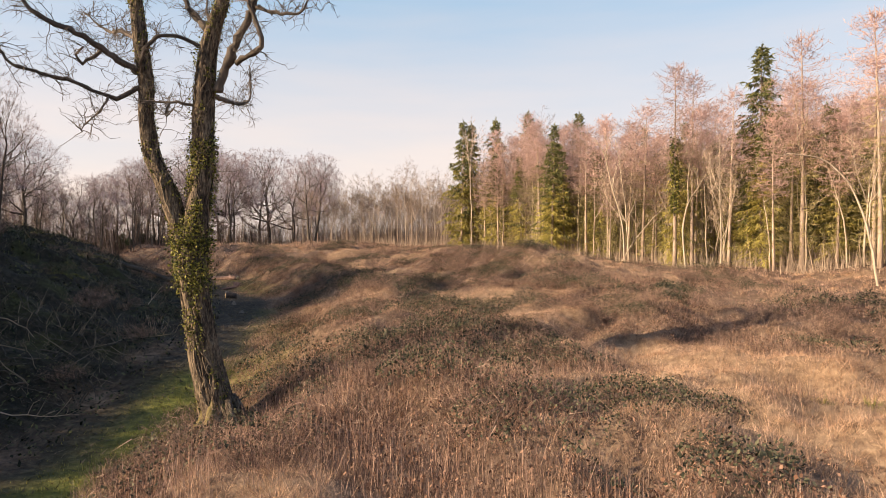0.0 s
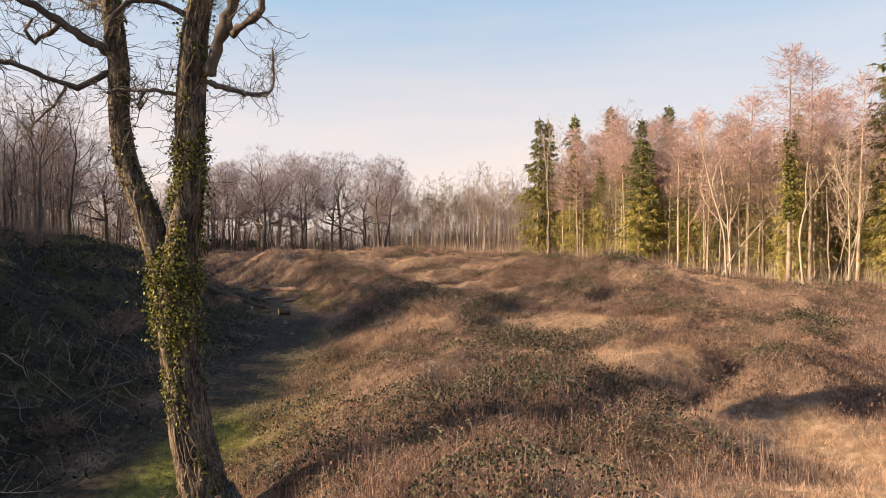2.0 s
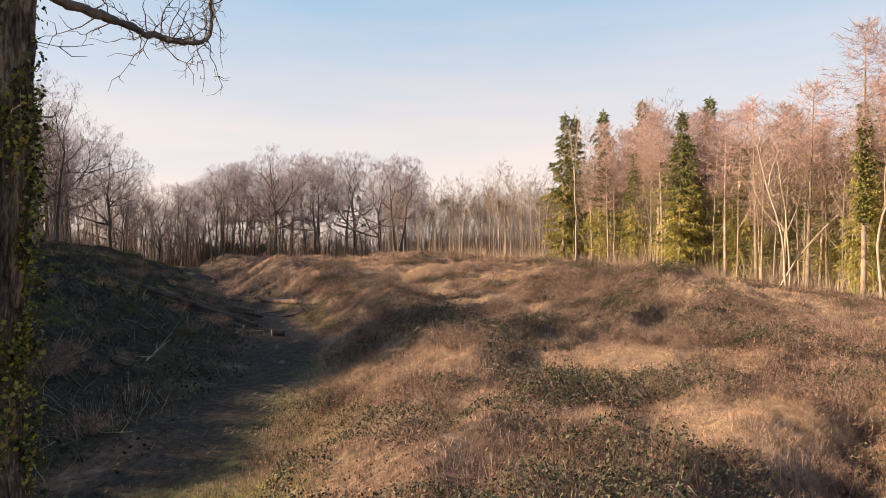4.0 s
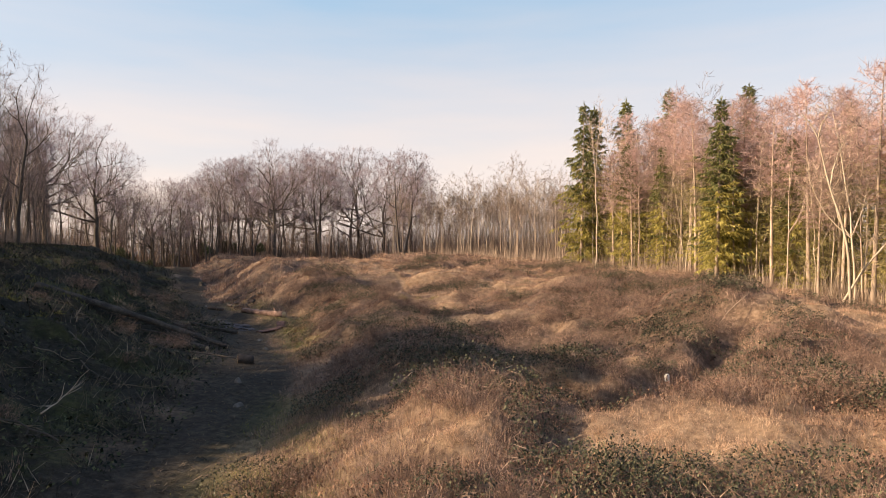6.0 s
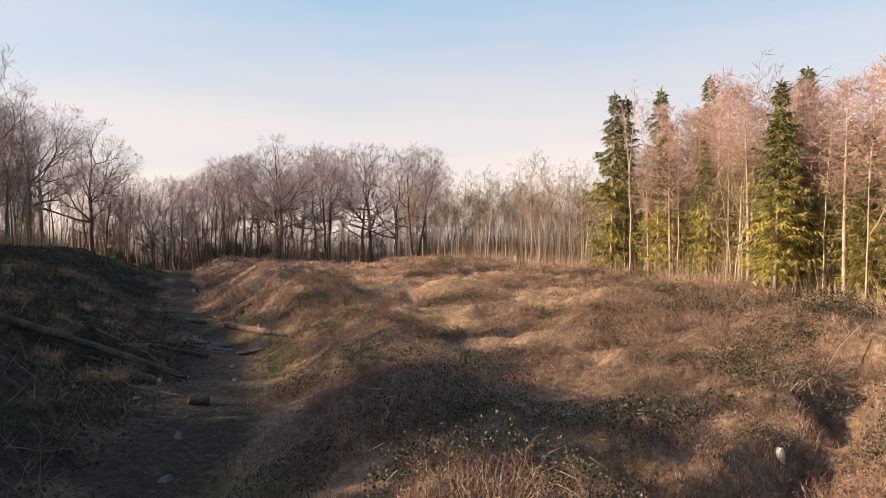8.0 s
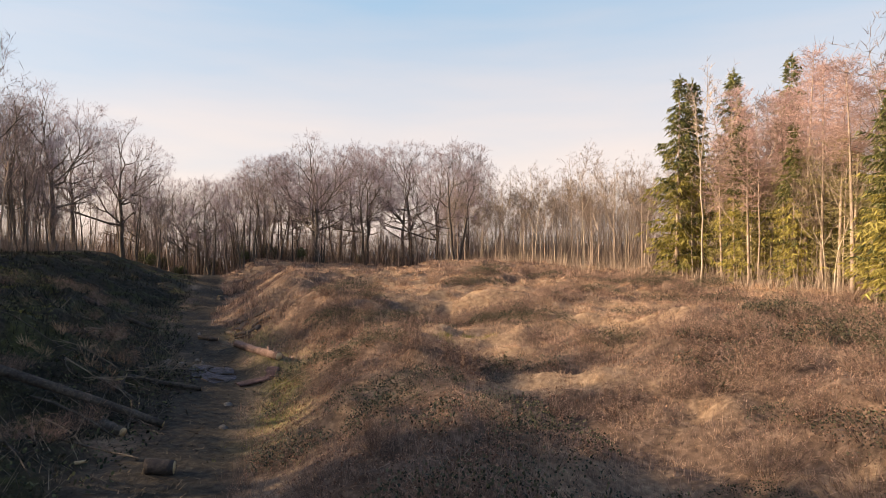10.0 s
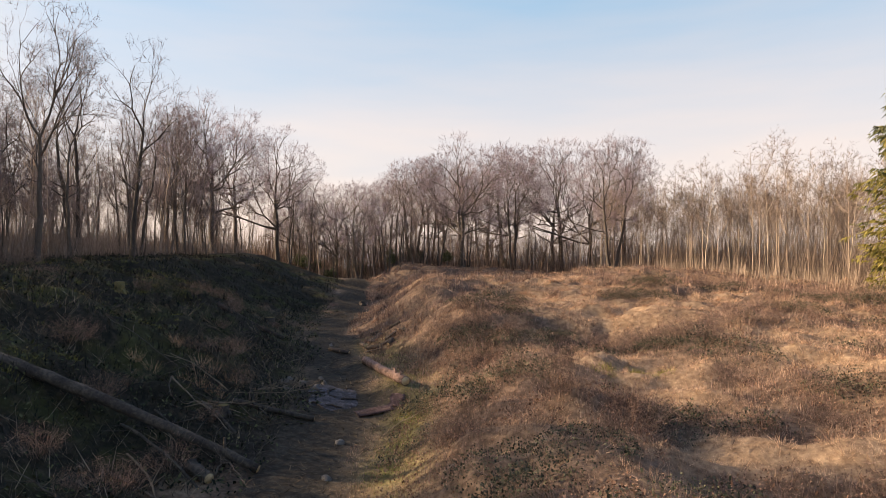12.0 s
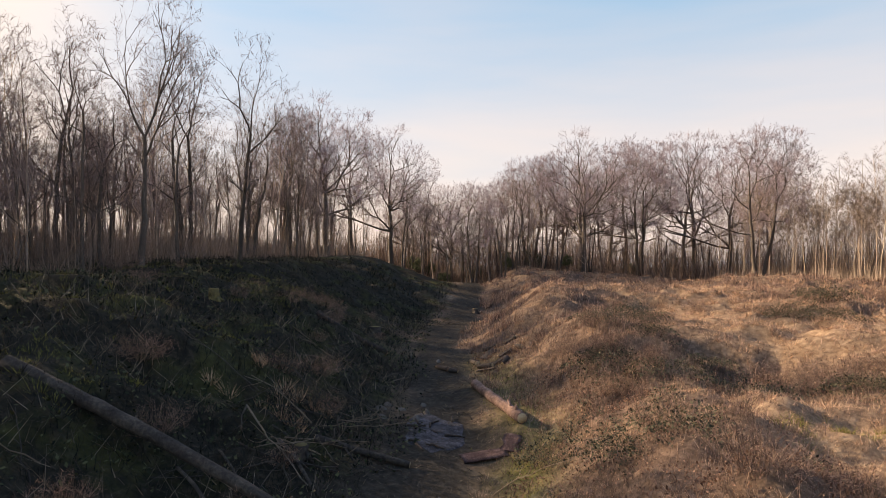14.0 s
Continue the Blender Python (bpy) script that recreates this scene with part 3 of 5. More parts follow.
def bent_birch(rows, r, forks, label):
    """A slim pale stem that follows a bent line of (across, up, away), with forks: (row they leave from, across, up, away)."""
    wood, fine = Soup(), Soup()

    def run(pts, r0, r1):
        line = []
        for i in range(len(pts) - 1):
            a, b, c, d = pts[max(0, i - 1)], pts[i], pts[i + 1], pts[min(len(pts) - 1, i + 2)]
            for j in range(4):
                t = j / 4
                line.append(0.5 * ((2 * b) + (c - a) * t + (2 * a - 5 * b + 4 * c - d) * t * t + (3 * b - a - 3 * c + d) * t ** 3) + rand_dir() * 0.02)
        line.append(pts[-1])
        wood.tube(line, taper(r0, r1, len(line)), 7, cap=False)
        for _ in range(14):
            i = random.randint(len(line) // 3, len(line) - 2)
            d = (rand_dir() * 0.8 + Vector((0, 0, 0.6))).normalized()
            b = curve_pts(line[i], line[i] + d * random.uniform(0.4, 1.2), rand_dir() * 0.1, 3)
            fine.twig(b[0], b[1], 0.028)
            fine.twig(b[1], b[2], 0.022)
            spray(wood, fine, b, 0.013, 2, 0.5, 3, 0.02)

    pts = [Vector((x, y, z)) for x, z, y in rows]
    run(pts, r, r * 0.3)
    for i, x, z, y in forks:
        tip = Vector((x, y, z))
        run(curve_pts(pts[i], tip, (tip - pts[i]).cross(Vector((0, 1, 0))) * 0.12, 4), r * 0.6, 0.012)
    ob = new("birch_tree")
    part("trunk", wood, M_BARK_PALE, ob)
    part("crown", fine, M_TWIG_PALE, ob)
    return tagged(ob, label, "tree")


def holly(tall, spread, leaves, label):
    """A dense evergreen bush: short stems under a lumpy crown of small dark leaves."""
    wood, fol = Soup(), Soup()
    for _ in range(6):
        wood.tube(curve_pts((random.uniform(-0.15, 0.15), random.uniform(-0.15, 0.15), -0.2), (random.uniform(-0.5, 0.5) * spread, random.uniform(-0.5, 0.5) * spread, tall * random.uniform(0.5, 0.9)), rand_dir() * 0.2, 5),
                  taper(0.06, 0.012, 5), 5, cap=False)
    off = random.uniform(0, 40)
    for _ in range(leaves):
        d = rand_dir()
        lump = 0.72 + 0.55 * noise.noise(d * 1.7 + Vector((off, 0, 0)))
        f = random.uniform(0.55, 1.0) * lump
        c = Vector((d.x * spread * f, d.y * spread * f, tall * (0.5 + 0.5 * d.z * f)))
        fol.leaf(c, random.uniform(0.10, 0.24))
    ob = new("holly_bush")
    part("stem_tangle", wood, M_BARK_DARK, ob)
    part("crown", fol, M_HOLLY, ob)
    return tagged(ob, label, "bush")


def stand(proto, x, y, turn=None, size=1.0, sink=0.0, group=""):
    """A copy of a tree on the ground at x, y."""
    z = ground_z(x, y) - sink
    ob = copy_thing(proto, Matrix.Translation((x, y, z)))
    ob.rotation_euler = (random.uniform(-0.02, 0.02), random.uniform(-0.02, 0.02), random.uniform(0, 6.28) if turn is None else turn)
    ob.scale = (size * random.uniform(0.92, 1.08), size * random.uniform(0.92, 1.08), size)
    return tagged(ob, group=group) if group else ob


def remove(proto):
    for o in (*proto.children_recursive, proto):
        bpy.data.objects.remove(o)



# ---- ground ----
def ground_material():
    m = bpy.data.materials.new("hill_ground")
    m.use_nodes = True
    n, l = m.node_tree.nodes, m.node_tree.links
    b = n["Principled BSDF"]
    co = n.new("ShaderNodeTexCoord")

    def noise_tex(scale, detail=6):
        t = n.new("ShaderNodeTexNoise")
        t.inputs["Scale"].default_value, t.inputs["Detail"].default_value, t.inputs["Roughness"].default_value = scale, detail, 0.65
        l.new(co.outputs["Object"], t.inputs["Vector"])
        return t.outputs["Fac"]

    def ramp(fac, stops):
        r = n.new("ShaderNodeValToRGB")
        e = r.color_ramp.elements
        while len(e) < len(stops):
            e.new(0.5)
        for i, (p, c) in enumerate(stops):
            e[i].position, e[i].color = p, (*c, 1)
        l.new(fac, r.inputs["Fac"])
        return r.outputs["Color"]

    def blend(fac, a, c):
        x = n.new("ShaderNodeMix")
        x.data_type = "RGBA"
        l.new(fac, x.inputs["Factor"])
        l.new(a, x.inputs["A"])
        l.new(c, x.inputs["B"])
        return x.outputs["Result"]

    def attr(name):
        a = n.new("ShaderNodeAttribute")
        a.attribute_name = name
        return a.outputs["Fac"]

    fine, broad = noise_tex(5.0), noise_tex(0.55)
    # scrub soil is darkened to stand in for shadow between the tufts
    scrub = ramp(fine, [(0.3, (0.045, 0.03, 0.022)), (0.5, (0.11, 0.073, 0.053)), (0.7, (0.21, 0.145, 0.107))])
    grass = ramp(fine, [(0.3, (0.11, 0.07, 0.045)), (0.5, (0.22, 0.15, 0.098)), (0.7, (0.36, 0.26, 0.17))])
    # track earth, its colour lowered to darken the shaded floor
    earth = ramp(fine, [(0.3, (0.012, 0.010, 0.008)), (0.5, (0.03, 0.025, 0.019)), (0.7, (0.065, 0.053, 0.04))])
    # bank ground is coloured darker to deepen the shade lying on it
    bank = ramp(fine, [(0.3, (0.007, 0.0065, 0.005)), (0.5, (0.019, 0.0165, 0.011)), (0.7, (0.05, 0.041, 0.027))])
    moss = ramp(fine, [(0.3, (0.045, 0.055, 0.012)), (0.5, (0.11, 0.12, 0.025)), (0.7, (0.20, 0.19, 0.05))])
    mossy = ramp(broad, [(0.5, (0, 0, 0)), (0.62, (1, 1, 1))])
    col = blend(attr("pale"), scrub, grass)
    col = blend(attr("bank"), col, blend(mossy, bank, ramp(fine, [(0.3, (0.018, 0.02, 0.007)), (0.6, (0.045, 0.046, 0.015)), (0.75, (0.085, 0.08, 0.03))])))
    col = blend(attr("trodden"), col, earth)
    col = blend(attr("moss"), col, moss)
    # distance haze painted on: far ground fades to blue-grey
    col = blend(attr("valley_haze"), col, ramp(broad, [(0.3, (0.20, 0.23, 0.28)), (0.7, (0.30, 0.33, 0.37))]))
    l.new(col, b.inputs["Base Color"])
    b.inputs["Roughness"].default_value, b.inputs["Specular IOR Level"].default_value = 0.95, 0.2
    bp = n.new("ShaderNodeBump")
    bp.inputs["Strength"].default_value, bp.inputs["Distance"].default_value = 0.8, 0.08
    l.new(fine, bp.inputs["Height"])
    l.new(bp.outputs["Normal"], b.inputs["Normal"])
    return m


# pale grass swards: x, y, half width, half depth
SWARDS = [(5.6, 10.5, 3.4, 4.0), (4.4, 15.0, 2.6, 1.8), (3.0, 20.4, 1.6, 2.0), (-2.9, 23.6, 1.6, 1.5), (1.6, 24.2, 2.8, 1.5), (-1.3, 31.6, 2.0, 0.9),
          (9.0, 35.5, 3.0, 3.5), (-10.5, 53, 4.5, 3.5), (-8.0, 43.5, 3.0, 2.0), (-15.5, 61, 5.0, 3.0), (-6.0, 60, 5.0, 4.0), (-3.0, 50, 3.0, 2.5),
          (6.0, 60, 3.0, 6.0), (11, 48, 2.0, 5.0), (-20, 68, 6, 2.5), (0.5, 19.5, 1.2, 1.0), (-3.7, 38.7, 1.8, 1.2), (-2.6, 45.4, 2.0, 2.0), (-7.0, 42.0, 2.0, 1.2)]


def paleness(x, y):
    p = np.zeros(np.shape(x))
    for sx, sy, w, d in SWARDS:
        p = np.maximum(p, 1.25 - ((x - sx) / w) ** 2 - ((y - sy) / d) ** 2)
    p = p + 1.1 * (value_noise(x, y, 1.7, 11) - 0.5) + 0.8 * (value_noise(x, y, 0.6, 12) - 0.5) + 0.05
    return np.clip(p, 0, 1)


def mossiness(x, y):
    s, _ = from_track(x, y)
    a = np.exp(-(((s - 0.9) / 0.85) ** 2)) * smooth(3, 9, y) * (1 - smooth(16.5, 19, y))
    c = np.exp(-(((s - 2.1) / 1.1) ** 2)) * smooth(12, 16, y) * (1 - smooth(27, 31, y)) * 0.5
    f = np.exp(-(((s - 2.0) / 0.7) ** 2)) * smooth(33, 37, y) * (1 - smooth(47, 52, y)) * 0.55
    return np.clip((a + c + f) * (0.55 + 0.9 * value_noise(x, y, 0.9, 21)), 0, 1)


def axis(lo, hi, step, reach):
    """Even steps from lo to hi, then ever wider ones out to reach."""
    mid = list(np.arange(lo, hi + step / 2, step))
    out, d = [], step
    while not out or out[-1] < reach:
        d *= 1.22
        out.append((out[-1] if out else 0) + d)
    return np.array([lo - v for v in reversed(out)] + mid + [hi + v for v in out])


gx, gy = axis(-40, 24, 0.29, 2400), axis(3, 82, 0.29, 2400)
GX, GY = np.meshgrid(gx, gy)
GZ = height(GX, GY)
nx, ny = len(gx), len(gy)
ids = np.arange(nx * ny).reshape(ny, nx)
quads = np.stack([ids[:-1, :-1], ids[:-1, 1:], ids[1:, 1:], ids[1:, :-1]], -1).reshape(-1, 4)
me = bpy.data.meshes.new("ground")
me.from_pydata(np.stack([GX, GY, GZ], -1).reshape(-1, 3).tolist(), [], quads.tolist())
me.shade_smooth()
S_ALL, _ = from_track(GX, GY)
wob = (value_noise(GX, GY, 1.3, 31) - 0.5) * 1.6
for name, values in (("pale", paleness(GX, GY)),
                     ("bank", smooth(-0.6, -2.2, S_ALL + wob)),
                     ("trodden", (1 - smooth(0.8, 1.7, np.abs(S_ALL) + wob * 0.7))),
                     ("moss", mossiness(GX, GY)),
                     ("valley_haze", smooth(110, 190, np.hypot(GX + 10, GY - 40)))):
    me.attributes.new(name, "FLOAT", "POINT").data.foreach_set("value", np.clip(values, 0, 1).ravel().astype(np.float32))
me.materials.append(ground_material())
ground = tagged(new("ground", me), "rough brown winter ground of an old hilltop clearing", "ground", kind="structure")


# ---- scrub, grass, stalks ----
rng = np.random.default_rng(5)


def blades(name, x, y, tall, width, lean, mat, label, category, z0=-0.03, way=None):
    """One mesh of pointed blades at the places given."""
    k = len(x)
    z = height(x, y) + z0
    turn, dirn = rng.uniform(0, 2 * np.pi, k), rng.uniform(0, 2 * np.pi, k)
    wx, wy = np.cos(turn) * width / 2, np.sin(turn) * width / 2
    dirn = dirn if way is None else way
    lx, ly = np.cos(dirn) * lean * tall, np.sin(dirn) * lean * tall
    v = np.empty((k, 3, 3), np.float32)
    v[:, 0] = np.stack([x - wx, y - wy, z], -1)
    v[:, 1] = np.stack([x + wx, y + wy, z], -1)
    v[:, 2] = np.stack([x + lx, y + ly, z + tall * np.sqrt(np.maximum(0.05, 1 - np.minimum(lean, 0.97) ** 2))], -1)
    m = bpy.data.meshes.new(name)
    m.vertices.add(k * 3)
    m.vertices.foreach_set("co", v.ravel())
    m.loops.add(k * 3)
    m.loops.foreach_set("vertex_index", np.arange(k * 3, dtype=np.int32))
    m.polygons.add(k)
    m.polygons.foreach_set("loop_start", np.arange(0, k * 3, 3, dtype=np.int32))
    m.update(calc_edges=True)
    m.materials.append(mat)
    return tagged(new(name, m), label, category, kind="stuff")


def reach_from_line(x, y):
    """Distance to the flown line, on plan."""
    yc = np.clip(y, 6, 29)
    return np.hypot(x + 5.6 * (yc / 29) ** 2, y - yc)


def scatter(count, x0, x1, y0, y1):
    """Places over the clearing, thinning out with distance from the flown line."""
    x, y = rng.uniform(x0, x1, count), rng.uniform(y0, y1, count)
    keep = rng.random(count) < np.clip((16 / np.maximum(reach_from_line(x, y), 1)) ** 1.15, 0.2, 1)
    return x[keep], y[keep]


def tufts(x, y, per, spread):
    """Each place becomes a tuft of several blades; also gives each blade's way out from the middle."""
    a, r = rng.uniform(0, 2 * np.pi, len(x) * per), spread * np.sqrt(rng.random(len(x) * per))
    size = np.repeat(rng.uniform(0.55, 1.35, len(x)), per)
    return np.repeat(x, per) + np.cos(a) * r * size, np.repeat(y, per) + np.sin(a) * r * size, a, r / spread, size


x, y = scatter(82000, -48, 22, 5.5, 98)
nx_, ny_ = rng.uniform(-7, 9, 15000), rng.uniform(5.2, 31, 15000)
x, y = np.concatenate([x, nx_]), np.concatenate([y, ny_])
s, _ = from_track(x, y)
pale = paleness(x, y)
thick = value_noise(x, y, 3.2, 41) * 0.55 + value_noise(x, y, 1.1, 42) * 0.45
right = (s + (value_noise(x, y, 1.3, 31) - 0.5) * 0.8 > 1.2) & (from_log(x, y) > 0.4)
u = rng.random(len(x))
far_w = np.clip(reach_from_line(x, y) / 15, 0.5, 3.2)
sel = right & (u < pale * 0.85 + 0.08)
per = 44
tx, ty, ta, tr, ts = tufts(x[sel], y[sel], per, 0.16)
k = len(tx)
blades("dry_grass", tx, ty, rng.uniform(0.07, 0.22, k) * ts * np.repeat(np.clip(far_w[sel] * 0.75, 1, 1.5), per), rng.uniform(0.008, 0.017, k) * np.repeat(far_w[sel], per), np.clip(tr * 0.8 + rng.uniform(0.05, 0.6, k), 0, 0.98), M_GRASS_DRY,
       "pale dry tussocky winter grass across the clearing", "grass", way=ta)
sel = right & (u >= pale * 0.85 + 0.08) & (u < 0.08 + pale * 0.85 + (1 - pale) * 0.62)
per = 30
tx, ty, ta, tr, ts = tufts(x[sel], y[sel], per, 0.26)
k = len(tx)
blades("dead_stalks", tx, ty, rng.uniform(0.08, 0.32, k) * ts * np.repeat(np.clip(far_w[sel] * 0.75, 1, 1.5), per) * np.repeat(0.3 + 1.4 * thick[sel] ** 1.6, per), rng.uniform(0.008, 0.018, k) * np.repeat(far_w[sel], per), np.clip(np.abs(rng.normal(0.0, 0.75, k)), 0, 0.97), M_STALK,
       "reddish-brown dead bracken and willowherb stalks", "scrub")
sel = right & (u >= 0.08 + pale * 0.85 + (1 - pale) * 0.62)
per = 34
tx, ty, ta, tr, ts = tufts(x[sel], y[sel], per, 0.30)
k = len(tx)
blades("bare_scrub", tx, ty, rng.uniform(0.12, 0.38, k) * ts * np.repeat(0.3 + 1.4 * thick[sel] ** 1.5, per), rng.uniform(0.008, 0.018, k) * np.repeat(far_w[sel], per), rng.uniform(0, 1.0, k), M_TWIG_SCRUB,
       "dark leafless low scrub twigs over the clearing", "scrub")
x, y = scatter(700000, -42, 20, 5.5, 84)
s, _ = from_track(x, y)
edge = (value_noise(x, y, 1.3, 31) - 0.5) * 1.6
thick = value_noise(x, y, 1.6, 41) * 0.5 + value_noise(x, y, 0.6, 42) * 0.5
u = rng.random(len(x))
far_w = np.clip(reach_from_line(x, y) / 15, 0.5, 3.2)
pale = paleness(x, y)
sel = (s + edge * 0.5 > 1.2) & (u < 0.45) & (from_log(x, y) > 0.3)
k = sel.sum()
blades("ground_litter", x[sel], y[sel], rng.uniform(0.05, 0.22, k), rng.uniform(0.010, 0.022, k) * far_w[sel], rng.uniform(0.2, 1.0, k), M_STALK,
       "short matted brown litter between tussocks", "undergrowth")
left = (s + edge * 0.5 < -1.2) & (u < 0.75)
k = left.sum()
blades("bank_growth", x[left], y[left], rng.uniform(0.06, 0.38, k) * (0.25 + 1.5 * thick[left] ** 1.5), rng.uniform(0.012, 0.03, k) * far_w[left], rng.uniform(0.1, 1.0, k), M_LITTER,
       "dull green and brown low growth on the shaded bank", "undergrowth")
def leaf_cover(name, lx, ly, up, small, large, mat, label):
    """One mesh of small tilted leaves at the places given, up metres over the ground."""
    k = len(lx)
    lz = height(lx, ly) + up
    size, ang, tip = rng.uniform(small, large, k), rng.uniform(0, 6.28, k), rng.normal(0, 0.6, (2, k))
    v = np.empty((k, 4, 3), np.float32)
    for i, (ca, cb) in enumerate(((1, 0), (0, 0.7), (-1, 0), (0, -0.7))):
        ox, oy = (np.cos(ang) * ca - np.sin(ang) * cb) * size, (np.sin(ang) * ca + np.cos(ang) * cb) * size
        v[:, i] = np.stack([lx + ox, ly + oy, lz + ox * tip[0] + oy * tip[1]], -1)
    m = bpy.data.meshes.new(name)
    m.from_pydata(v.reshape(-1, 3).tolist(), [], np.arange(k * 4).reshape(-1, 4).tolist())
    m.materials.append(mat)
    return tagged(new(name, m), label, "undergrowth", kind="stuff")


# leaves matted on the bank, near-black in colour to deepen its shade
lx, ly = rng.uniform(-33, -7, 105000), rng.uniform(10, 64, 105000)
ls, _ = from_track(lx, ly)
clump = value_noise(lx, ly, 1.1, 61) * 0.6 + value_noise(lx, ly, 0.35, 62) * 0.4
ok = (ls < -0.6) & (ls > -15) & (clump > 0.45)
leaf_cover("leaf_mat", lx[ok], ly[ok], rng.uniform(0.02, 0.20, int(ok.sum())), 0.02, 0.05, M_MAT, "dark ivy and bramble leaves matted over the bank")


def clumped(count, seed, cut, soft_cut):
    """Places in ragged clumps over the scrub, with how thick the clump is at each."""
    lx, ly = scatter(count, -16, 16, 5.5, 62)
    ls, _ = from_track(lx, ly)
    c = value_noise(lx, ly, 2.4, seed) * 0.5 + value_noise(lx, ly, 0.8, seed + 1) * 0.35 + value_noise(lx, ly, 0.28, seed + 2) * 0.15 - 0.34 * paleness(lx, ly)
    ok = (ls > 1.7) & (from_log(lx, ly) > 0.45) & (rng.random(len(lx)) < smooth(cut, cut + soft_cut, c))
    return lx[ok], ly[ok], smooth(cut, cut + 2 * soft_cut, c[ok])


# trailing bramble and dead leaves through the scrub
lx, ly, th = clumped(800000, 81, 0.485, 0.13)
leaf_cover("bramble_cover", lx, ly, rng.uniform(0.06, 0.22, len(lx)) + th * rng.uniform(0.0, 0.26, len(lx)), 0.014, 0.034, M_BRAMBLE, "trailing dark green bramble leaves through the scrub")
lx, ly, th = clumped(480000, 91, 0.42, 0.16)
leaf_cover("dead_leaf_cover", lx, ly, rng.uniform(0.03, 0.16, len(lx)) + th * rng.uniform(0.0, 0.24, len(lx)), 0.010, 0.026, M_DEADLEAF, "withered reddish-brown leaves caught in the scrub")
ms = mossiness(x, y)
sel = (rng.random(len(x)) < ms) & (np.abs(s) < 5)
xx, yy = np.repeat(x[sel], 3) + rng.normal(0, 0.06, 3 * sel.sum()), np.repeat(y[sel], 3) + rng.normal(0, 0.06, 3 * sel.sum())
k = len(xx)
blades("mossy_grass", xx, yy, rng.uniform(0.04, 0.12, k), rng.uniform(0.012, 0.024, k), rng.uniform(0.1, 0.9, k), M_MOSS,
       "short bright green mossy grass along the hollow way", "grass")


def bramble(spread, tall, leaves, label):
    """A low dome of arching stems with small dark leaves."""
    stems, fol = Soup(), Soup()
    for _ in range(34):
        a = random.uniform(0, 6.28)
        r = spread * math.sqrt(random.random())
        p = Vector((math.cos(a) * r * 0.4, math.sin(a) * r * 0.4, -0.05))
        q = Vector((math.cos(a) * r * 1.15, math.sin(a) * r * 1.15, tall * random.uniform(0.05, 0.4)))
        pts = curve_pts(p, q, (0, 0, tall * random.uniform(0.5, 1.1)), 5, 0.04)
        for i in range(4):
            stems.twig(pts[i], pts[i + 1] + (pts[i + 1] - pts[i]) * 0.3, 0.013)
    for _ in range(leaves):
        a, r = random.uniform(0, 6.28), spread * math.sqrt(random.random())
        dome = tall * math.sqrt(max(0, 1 - (r / spread) ** 2)) * (0.75 + 0.5 * noise.noise(Vector((math.cos(a) * r * 2.2, math.sin(a) * r * 2.2, leaves))))
        fol.leaf(Vector((math.cos(a) * r, math.sin(a) * r, dome * random.uniform(0.6, 1.08))), random.uniform(0.02, 0.044))
    ob = new("bramble_bush")
    part("stem_tangle", stems, M_TWIG_SCRUB, ob)
    part("leaves", fol, M_BRAMBLE, ob)
    return tagged(ob, label, "bush", "brambles in the clearing")


protos = [bramble(1.0, 0.6, 900, "dark green winter bramble patch in brown scrub"), bramble(0.75, 0.5, 600, "small dark green bramble patch in brown scrub"),
          bramble(1.3, 0.7, 1300, "broad dark green bramble mound in brown scrub")]
# bushes round (-15.3, 49.1) stand in for a patch of shadow on scrub
spots = [(-15.3, 49.1), (-10.2, 39.7), (-14.2, 49.8), (-5.7, 39.8), (-6.3, 40.2), (-4.8, 34.9), (2.0, 34.7), (6.5, 34.4), (6.3, 22.6), (-0.9, 19.2), (3.2, 9.5), (-0.5, 22.0), (5.9, 19.2), (6.6, 20.0), (5.2, 19.6), (-0.1, 16.0), (0.6, 16.3), (1.3, 8.6), (2.9, 9.2), (4.1, 9.6), (0.2, 10.4), (3.3, 10.4), (-2.4, 28.6), (-1.4, 28.9), (-0.5, 27.4), (-3.8, 26.6),
         (-5.6, 22.2), (-6.2, 23.4), (5.5, 25.8), (6.3, 26.4), (2.8, 32.2), (4.2, 35.0), (0.2, 22.6), (1.0, 36.5), (3.6, 38.4), (-7.4, 35.2), (-6.6, 36.0), (-12.2, 40.6)]
while len(spots) < 120:
    px, py = random.uniform(-14, 15), random.uniform(8, 66)
    sd = float(from_track(np.array([px]), np.array([py]))[0][0])
    if sd > 3 and float(paleness(np.array([px]), np.array([py]))[0]) < 0.35 and value_noise(np.array([px]), np.array([py]), 6, 51)[0] > 0.45:
        spots.append((px, py))
for i, (px, py) in enumerate(spots):
    stand(protos[i % 3], px, py, size=random.uniform(0.8, 1.15) if i < 38 else random.uniform(0.75, 1.25))
while len(spots) < 160:
    px, py = random.uniform(-30, -9), random.uniform(14, 56)
    sd = float(from_track(np.array([px]), np.array([py]))[0][0])
    if -14 < sd < -2.2:
        spots.append((px, py))
        stand(protos[len(spots) % 3], px, py, size=random.uniform(0.4, 0.8))
for p in protos:
    remove(p)


